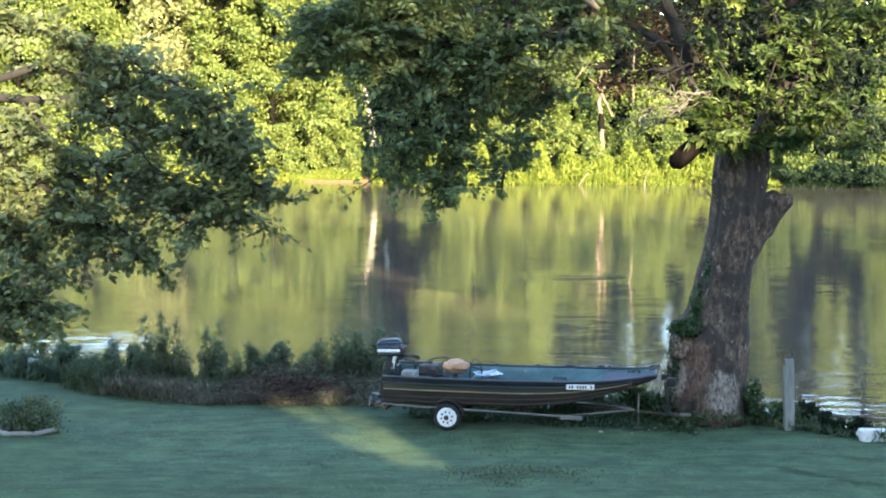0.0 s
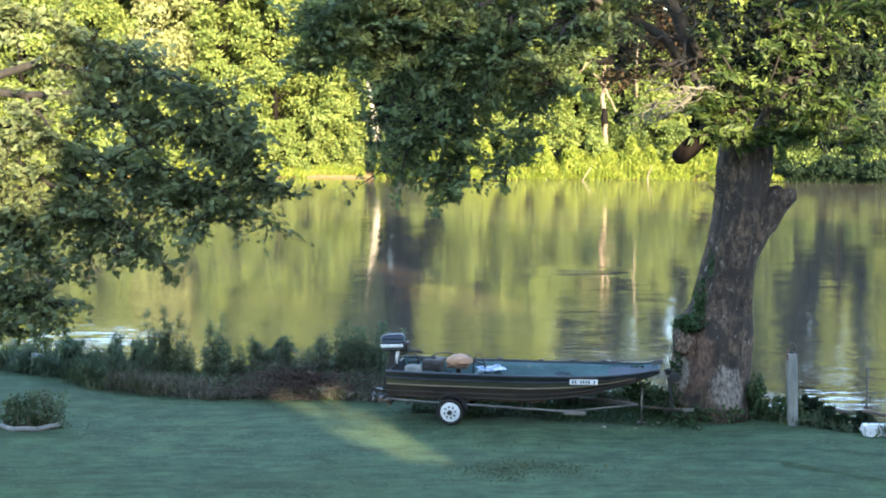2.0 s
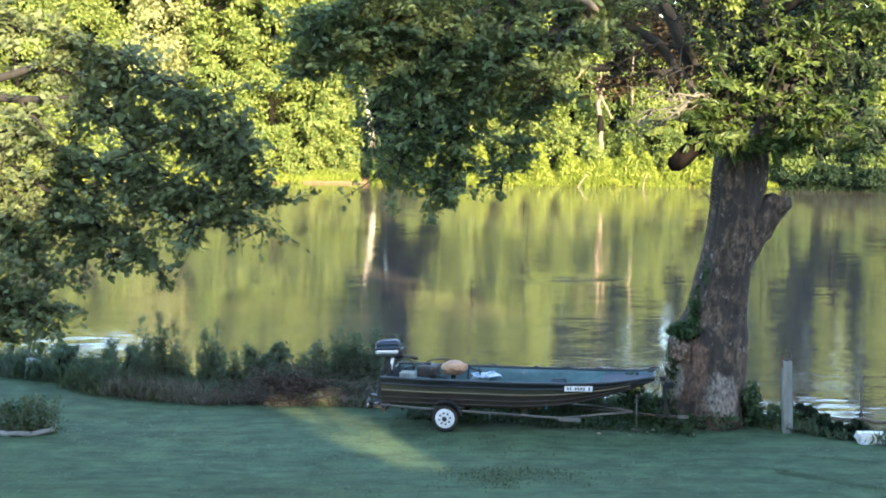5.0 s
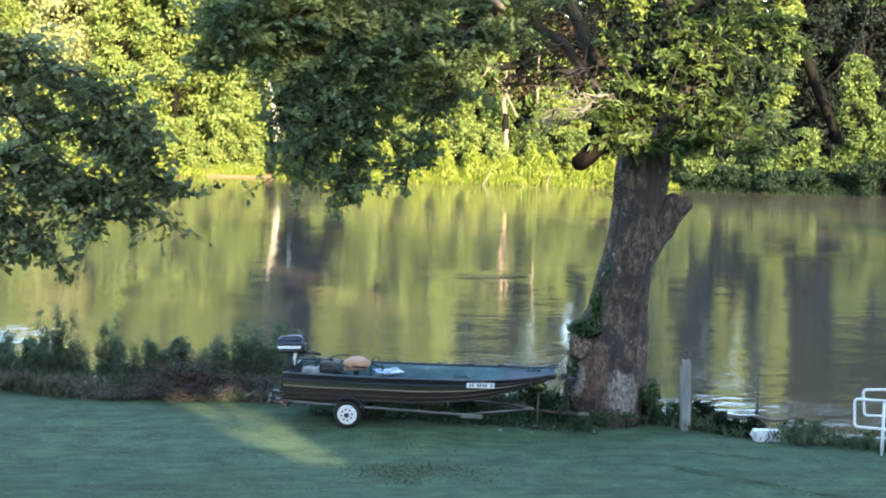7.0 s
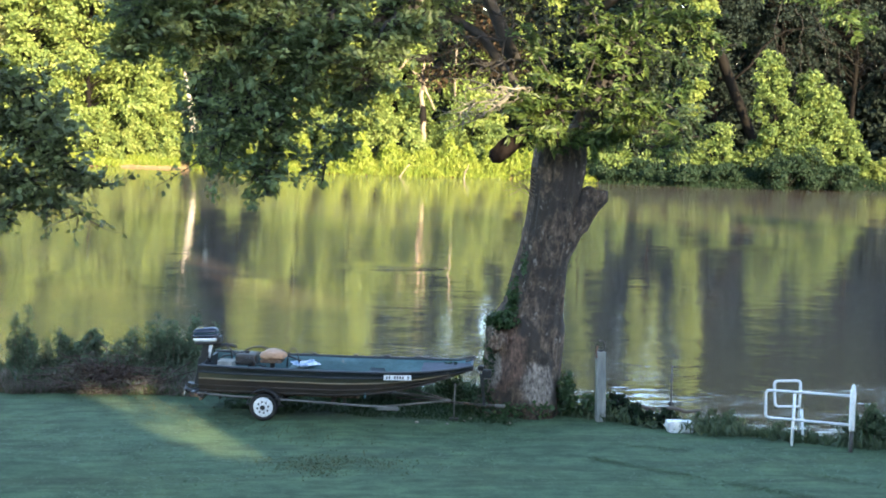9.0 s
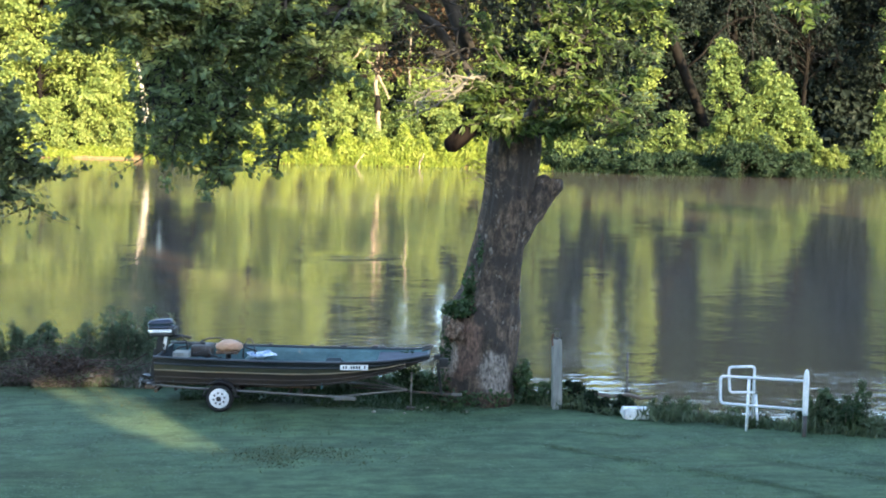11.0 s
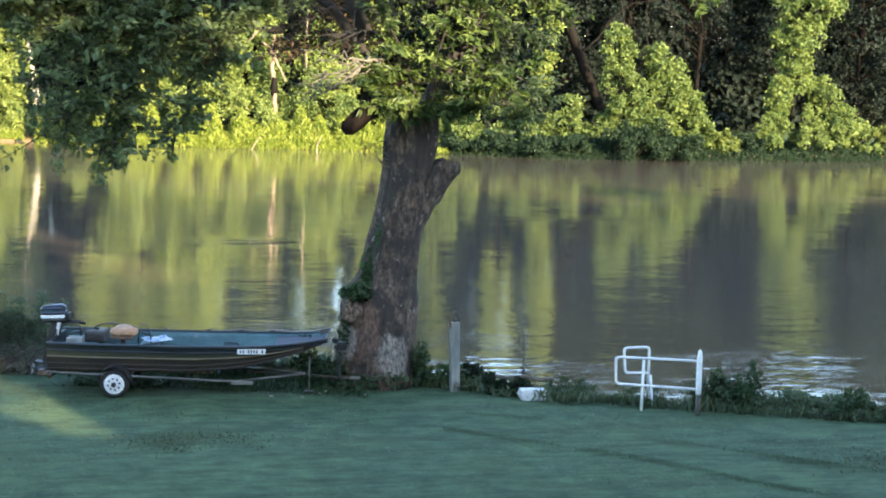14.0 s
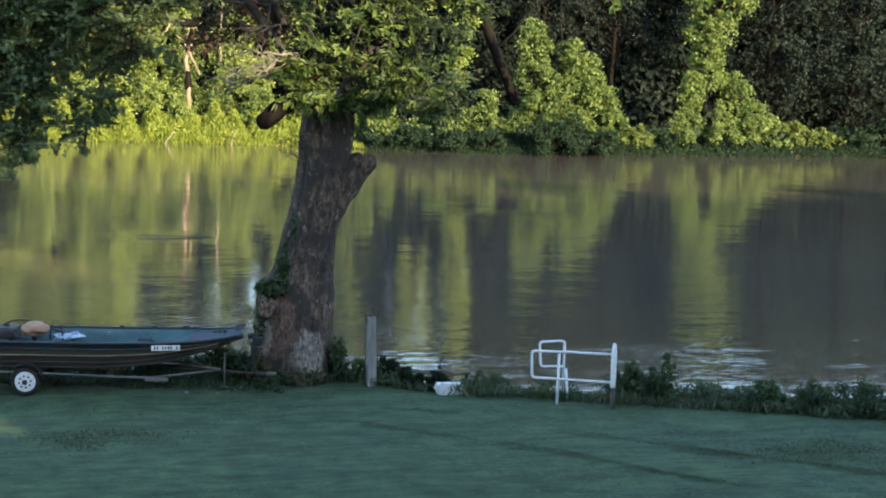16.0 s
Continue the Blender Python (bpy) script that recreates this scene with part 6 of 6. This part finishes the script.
def posts():
    p = thing("bank_post", (5.80, 23.8, 0), "grey weathered post with a rusty fitting on top", "post")
    bm = box_bm((0.16, 0.16, 1.5), (0, 0, 0.40), 0.02)
    for v in bm.verts:
        v.co.x -= 0.045 * max(0, v.co.z)
        k = 1.0 - 0.06 * max(0, v.co.z)
        v.co.y *= k
    part("shaft", bm, WEATHERED, p)
    a = np.linspace(-2.4, 2.0, 12)
    tubes("iron_hook", [(np.stack([-0.06 + 0.065 * np.cos(a), np.full(12, -0.05), 1.25 + 0.085 * np.sin(a)], 1), 0.018, 6, 0)], BLACK, p)
    tubes("iron_strap", [(np.array([(-0.135, -0.085, 1.05), (-0.15, -0.085, 1.16), (-0.12, -0.06, 1.25)]), 0.015, 6, 0)], RUST, p)
    r = thing("iron_rod", (7.25, 24.6, -0.55), "thin dark iron rod standing in the bank", "rod")
    tubes("rod", [(np.array([(0, 0, -0.2), (0.01, 0, 0.6), (0.0, 0, 1.32)]), 0.013, 7, 0)], BLACK, r)
    part("collar", lump((0.0, 0, 0.63), (0.05, 0.05, 0.05), 1.0, 0.1, 2), BLACK, r)
    b = thing("white_block", (6.98, 23.1, -0.03), "chipped white block lying at the lawn's edge", "block")
    bm = lump((0, 0, 0.08), (0.27, 0.13, 0.14), 2.0, 0.0, 3)
    for v in bm.verts:
        e = Vector((max(-0.22, min(0.22, v.co.x * 1.8)), max(-0.10, min(0.10, v.co.y * 1.9)), max(-0.05, min(0.14, 0.05 + (v.co.z - 0.08) * 1.9))))
        v.co = e + Vector((noise.noise(e * 9), noise.noise(e * 9 + Vector((4, 0, 0))), noise.noise(e * 8))) * 0.03
    part("slab", bm, WHITE, b, "", True)
    part("chip", lump((0.235, -0.02, 0.05), (0.035, 0.06, 0.11), 7.0, 0.3, 2), DRIFT, b, "brownish broken end", True)
    d = thing("driftwood_log", (6.5, 24.6, -0.1), "brown weathered driftwood log lying along the river bank", "log")
    tubes("log", [(path3((-0.5, 0.1, 0.0), (0.4, 0, 0.1), (1.3, -0.15, 0.06), n=8, wobble=0.02), [0.028, 0.036, 0.04, 0.04, 0.036, 0.034, 0.03, 0.02], 10, 0.08)], DRIFT, d)
    s = thing("stump", (-8.2, 28.6, 0), "small weathered stump in the weeds", "stump")
    tubes("stump", [(np.array([(0, 0, -0.2), (0, 0, 0.16), (0.02, 0, 0.31)]), [0.16, 0.13, 0.12], 12, 0.08)], WEATHERED, s)


posts()


def weed_clump(at, height, spread, stalks, label, dense=1.0, material=LEAF_WEED, size=0.11, name="weed_clump", group="weeds on the near bank"):
    """Tall leafy stalks from one root patch."""
    spread *= rng.uniform(0.8, 1.5)
    t = thing(name, at, label, "weeds", group)
    st, cs = [], []
    for _ in range(stalks):
        a, r = rng.uniform(0, 2 * math.pi), spread * math.sqrt(rng.uniform(0, 1))
        h = height * rng.uniform(0.5, 1.1) * (1.08 - 0.38 * r / spread)
        p = np.array([math.cos(a) * r, math.sin(a) * r * 0.6, -0.3])
        q = p + np.array([rng.normal() * 0.08, rng.normal() * 0.05, h + 0.3])
        st.append((bend(p, q, 0, 5, 0.02), np.linspace(0.009, 0.004, 5), 4, 0))
        m = int(h * 170 * dense)
        f = rng.uniform(0.12, 1.0, m)
        w_ = (0.10 * (1.15 - f) + 0.025)[:, None]
        cs.append(p + (q - p) * f[:, None] + rng.normal(size=(m, 3)) * (1, 1, 0.4) * w_)
    tagged(tubes("stalk", st, TWIG, t), kind="stuff")
    leaves("foliage", np.concatenate(cs), size, material, t, wide=0.45, droop=0.1, up=0.5)
    return t


def grass_band(name, xs, off, height, n, material, label, blade=0.4):
    """Rough uncut grass along the lawn's edge."""
    x = rng.uniform(*xs, n)
    y = shore_near(x) + rng.uniform(*off, n) + 0.25 * np.array([noise.noise((a * 1.3, 4.0, 1.0)) for a in x])
    g = ground_z(x, y)
    k = 0.6 + 0.8 * np.array([noise.noise((a * 1.1, b * 1.1, 6.0)) for a, b in zip(x, y)])
    z = g + height * np.clip(k, 0.25, 1.4) * rng.uniform(0.05, 0.9, n)
    v, t = leaf_arrays(np.stack([x, y, z], 1), blade, up=0.0, droop=-0.9, wide=0.07)
    v[:, 2] = np.maximum(v[:, 2], np.repeat(g, 4) - 0.05)
    tagged(put(name, raw_mesh(name, v, None, t), material), label, "grass", kind="stuff")


def bank_growth():
    tall = "tall dark leafy weeds standing on the near bank"
    x = -9.4
    while x < -0.75:
        prof = float(np.interp(x, [-9.4, -7.2, -6.2, -5.6, -5.0, -4.4, -3.6, -2.8, -1.8, -1.1, -0.75], [0.8, 0.95, 0.9, 1.25, 1.0, 1.25, 1.15, 1.0, 1.35, 1.3, 0.8]))
        y = float(shore_near(x)) + rng.uniform(0.25, 1.3)
        weed_clump((x, y, float(ground_z(np.array(x), np.array(y)))), prof * rng.uniform(0.7, 1.12), rng.uniform(0.12, 0.3), int(rng.integers(3, 9)), tall, rng.uniform(0.8, 1.3), LEAF_WEED, rng.uniform(0.06, 0.085))
        x += rng.uniform(0.08, 0.34)
    for x, h, spread, n in ((-6.6, 1.1, 0.2, 8), (-5.75, 1.5, 0.08, 7), (-5.38, 1.6, 0.12, 10), (-4.42, 1.6, 0.14, 12), (-3.95, 1.2, 0.12, 8), (-3.60, 1.5, 0.10, 8), (-2.75, 1.15, 0.25, 12)):
        y = float(shore_near(x)) + 0.75
        weed_clump((x, y, float(ground_z(np.array(x), np.array(y)))), h, spread, n, "tall dense dark green weed spire on the near bank", 1.3, LEAF_WEED, 0.07)
    for x, d, h, sp in ((-3.1, 0.8, 0.95, 0.5), (-6.3, 0.7, 0.8, 0.6), (-7.6, 0.7, 0.8, 0.6)):
        y = float(shore_near(x)) + d
        shrub((x, y, float(ground_z(np.array(x), np.array(y)))), h * 1.15, sp, LEAF_WEED, 2600, 0.075, "dense dark green bush of weeds on the near bank", "weed_bush", "weeds on the near bank")
    for x, d, h, sp, n in ((-2.05, 0.6, 1.35, 0.34, 26), (-1.6, 0.5, 1.45, 0.34, 28), (-1.2, 0.45, 1.3, 0.3, 22)):
        y = float(shore_near(x)) + d
        weed_clump((x, y, float(ground_z(np.array(x), np.array(y)))), h, sp, n, "thick stand of dark green weeds beside the boat", 1.2, LEAF_WEED, 0.075)
    low = "low leafy weeds along the bank's edge"
    for x, d, h, s, n in ((5.2, 0.4, 0.6, 0.3, 12), (6.2, 0.5, 0.45, 0.3, 14), (6.5, 0.6, 0.5, 0.3, 14), (7.5, 0.4, 0.45, 0.35, 14), (7.95, 0.35, 0.4, 0.3, 12), (8.4, 0.45, 0.35, 0.3, 12), (9.0, 0.4, 0.4, 0.3, 12),
                          (9.7, 0.35, 0.62, 0.35, 18), (10.1, 0.3, 0.75, 0.3, 16), (10.6, 0.3, 0.45, 0.35, 14), (11.3, 0.3, 0.4, 0.4, 14), (12.0, 0.3, 0.55, 0.4, 18), (12.7, 0.3, 0.6, 0.4, 18), (13.4, 0.3, 0.7, 0.4, 20), (14.2, 0.3, 0.6, 0.4, 18)):
        y = float(shore_near(x)) + d
        k = rng.uniform(0.7, 1.15)
        weed_clump((x + rng.uniform(-0.2, 0.2), y, float(ground_z(np.array(x), np.array(y)))), h * k, s, max(5, int(n * 0.75)), low, 1.9, LEAF_BANK if rng.uniform() < 0.75 else LEAF_IVY, 0.08)
    # Dark bushes at x 6.45 and 6.85 stand in for the bank's shadow.
    for x, d, h, s, n, m in ((6.15, 0.5, 0.42, 0.32, 900, LEAF_DEEP), (6.45, 0.3, 0.32, 0.3, 1400, LEAF_DEEP), (6.85, 0.25, 0.27, 0.28, 1200, LEAF_DEEP), (10.05, 0.45, 0.6, 0.42, 2600, LEAF_BANK), (10.5, 0.5, 0.36, 0.4, 1300, LEAF_BANK), (11.3, 0.6, 0.34, 0.6, 1900, LEAF_BANK), (12.1, 0.7, 0.44, 0.7, 2200, LEAF_BANK), (12.9, 0.7, 0.46, 0.7, 2200, LEAF_BANK), (13.7, 0.7, 0.45, 0.7, 2200, LEAF_BANK), (14.6, 0.7, 0.45, 0.7, 1800, LEAF_BANK)):
        y = float(shore_near(x)) + d
        shrub((x, y, float(ground_z(np.array(x), np.array(y)))), h * 1.25, s, m, n, 0.07, "dense low bush on the edge of the river bank", "bank_bush", "bushes on the near bank")
    grass_band("edge_grass", (-11, -0.6), (-0.25, 0.9), 0.55, 5200, LEAF_WEED, "rough uncut grass along the lawn's edge")
    grass_band("dry_edge_grass", (-6.4, -1.0), (-0.75, 0.5), 0.56, 9500, DRY_GRASS, "greyish dry grass along the lawn's edge", 0.2)
    grass_band("green_edge_grass", (-7.4, -0.9), (-0.75, 0.3), 0.5, 5200, LEAF_BANK, "soft green grass along the lawn's edge", 0.2)
    grass_band("boat_side_grass", (-0.8, 3.9), (-0.3, 0.6), 0.5, 3600, LEAF_WEED, "dark uncut grass on the bank behind the boat", 0.35)
    # Dark blades paint the shadow of boat and trailer onto the turf.
    grass_band("trailer_shadow_grass", (-0.6, 4.2), (-1.8, 0.0), 0.07, 4600, LEAF_IVY, "dark grass standing in for the shadow under the trailer", 0.13)
    grass_band("bank_edge_grass", (3.4, 16), (-0.2, 0.7), 0.26, 5200, LEAF_BANK, "rough grass at the edge of the bank", 0.22)
    # patches of dark clover in the turf
    for cx, cy, sx, sy, n in ((1.15, 20.49, 0.55, 0.32, 2600), (11.4, 18.3, 0.9, 0.32, 2400), (12.6, 17.4, 0.5, 0.25, 900)):
        c = np.stack([cx + rng.normal(size=n) * sx, cy + rng.normal(size=n) * sy, np.full(n, 0.016)], 1)
        v, tr = leaf_arrays(c, 0.03, up=3.0, droop=0.0, wide=0.7)
        tagged(put("clover_patch", raw_mesh("clover_patch", v, None, tr), CLOVER), "olive patch of broad low weeds in the lawn", "weeds", kind="stuff")
    # wheel ruts pressed into the turf
    for line, n, wide in ((((4.97, 20.97), (6.1, 19.95), (7.45, 18.82), (8.56, 17.44), (9.31, 16.76)), 5200, 0.075), (((8.0, 20.0), (9.26, 18.92), (10.04, 18.31), (10.88, 17.7), (11.5, 17.0), (12.6, 16.0)), 5000, 0.075), (((9.5, 19.6), (11.2, 18.9), (12.5, 18.6)), 1000, 0.14), (((5.5, 21.85), (6.6, 21.45)), 420, 0.06)):
        line = np.array(line)
        f = rng.uniform(0, len(line) - 1, n)
        x = np.interp(f, np.arange(len(line)), line[:, 0]) + rng.normal(size=n) * wide
        y = np.interp(f, np.arange(len(line)), line[:, 1]) + rng.normal(size=n) * wide
        keep = np.array([noise.noise((a * 1.1, b * 1.1, 2.0)) for a, b in zip(x, y)]) > -0.12 + 0.25 * rng.normal(size=n)
        c = np.stack([x[keep], y[keep], np.full(keep.sum(), 0.008)], 1)
        v, tr = leaf_arrays(c, 0.03, up=0.6, droop=-0.2, wide=0.25)
        tagged(put("rut_grass", raw_mesh("rut_grass", v, None, tr), RUT), "dark grass standing along an old wheel rut", "grass", kind="stuff")
    n = 1500
    f = rng.uniform(0, 1, n)
    x, y = -2.6 + 4.2 * f + rng.normal(size=n) * 0.5, 25.6 - 3.6 * f + rng.normal(size=n) * 0.5
    x[:300], y[:300] = rng.uniform(-3.6, 5.0, 300), rng.uniform(21.5, 26.0, 300)
    ok = y < shore_near(x) - 0.2
    c = np.stack([x[ok], y[ok], ground_z(x[ok], y[ok]) + 0.03], 1)
    v, tr = leaf_arrays(c, 0.034, up=2.5, droop=0.0, wide=0.5)
    tagged(put("fallen_leaf", raw_mesh("fallen_leaf", v, None, tr), FALLEN), "small dry leaves scattered on the lawn", "leaves", kind="stuff")
    b = thing("brush_pile", (-2.75, 26.15, -0.06), "heap of reddish dead twigs at the lawn's edge", "brush")
    st = []
    for _ in range(260):
        p = np.array([rng.normal() * 0.38, rng.normal() * 0.22, abs(rng.normal()) * 0.24])
        d = rng.normal(size=3) * (0.35, 0.2, 0.14)
        st.append((np.array([p - d, p + rng.normal(size=3) * 0.03, p + d]), np.array([0.009, 0.008, 0.004]), 4, 0, False))
    tagged(tubes("dead_twig", st, DEAD_TWIG, b), kind="stuff")
    p, _ = crown_mass((0, 0, 0.2), (0.65, 0.35, 0.34), 700, 0.2)
    leaves("dead_leaves", p[p[:, 2] > 0.0], 0.08, LEAF_DEAD, b, wide=0.6)
    # round bed with a stone edge
    f = thing("flower_bed", (-6.85, 23.45, 0), "small round bed edged with pale stone", "flower bed")
    a = np.linspace(0, 2 * np.pi, 40)
    tubes("stone_edge", [(np.stack([0.46 * np.cos(a), 0.40 * np.sin(a), 0.035 + 0.01 * np.sin(a * 7)], 1), 0.045, 8, 0.1, False)], STONE, f)
    part("soil", lump((0, 0, 0.0), (0.44, 0.38, 0.06), 3.0, 0.1, 3), BARK_DARK, f)
    for x, y, h, sp, n, m in ((-6.62, 23.42, 0.74, 0.16, 15, LEAF_BANK), (-6.95, 23.5, 0.62, 0.16, 11, LEAF_IVY), (-7.2, 23.4, 0.5, 0.14, 9, LEAF_BANK), (-6.75, 23.3, 0.42, 0.2, 9, LEAF_IVY)):
        weed_clump((x, y, 0.04), h, sp, n, "loose green plant growing in a round bed", 0.75, m, 0.085, "bed_plant", "plants in the bed")


CLOVER = leaf_material("clover", (0.052, 0.064, 0.030), (0.078, 0.092, 0.045), (0.115, 0.125, 0.064), 0.1, 0.1)
DEAD_TWIG = surface("dead_twig", [(0.3, (0.035, 0.022, 0.018)), (0.7, (0.095, 0.062, 0.050))], 8.0, rough=0.9)
LEAF_DEAD = leaf_material("leaf_dead", (0.022, 0.015, 0.012), (0.048, 0.031, 0.024), (0.085, 0.058, 0.045), 0.1, 0.1)
LEAF_BANK = leaf_material("leaf_bank", (0.048, 0.072, 0.040), (0.098, 0.132, 0.075), (0.15, 0.185, 0.11), 0.2)
DRY_GRASS = leaf_material("dry_grass", (0.100, 0.092, 0.083), (0.165, 0.152, 0.135), (0.24, 0.22, 0.195), 0.1, 0.2)
RUT = leaf_material("rut_grass", (0.050, 0.074, 0.039), (0.068, 0.095, 0.052), (0.092, 0.118, 0.067), 0.1, 0.1)
bank_growth()
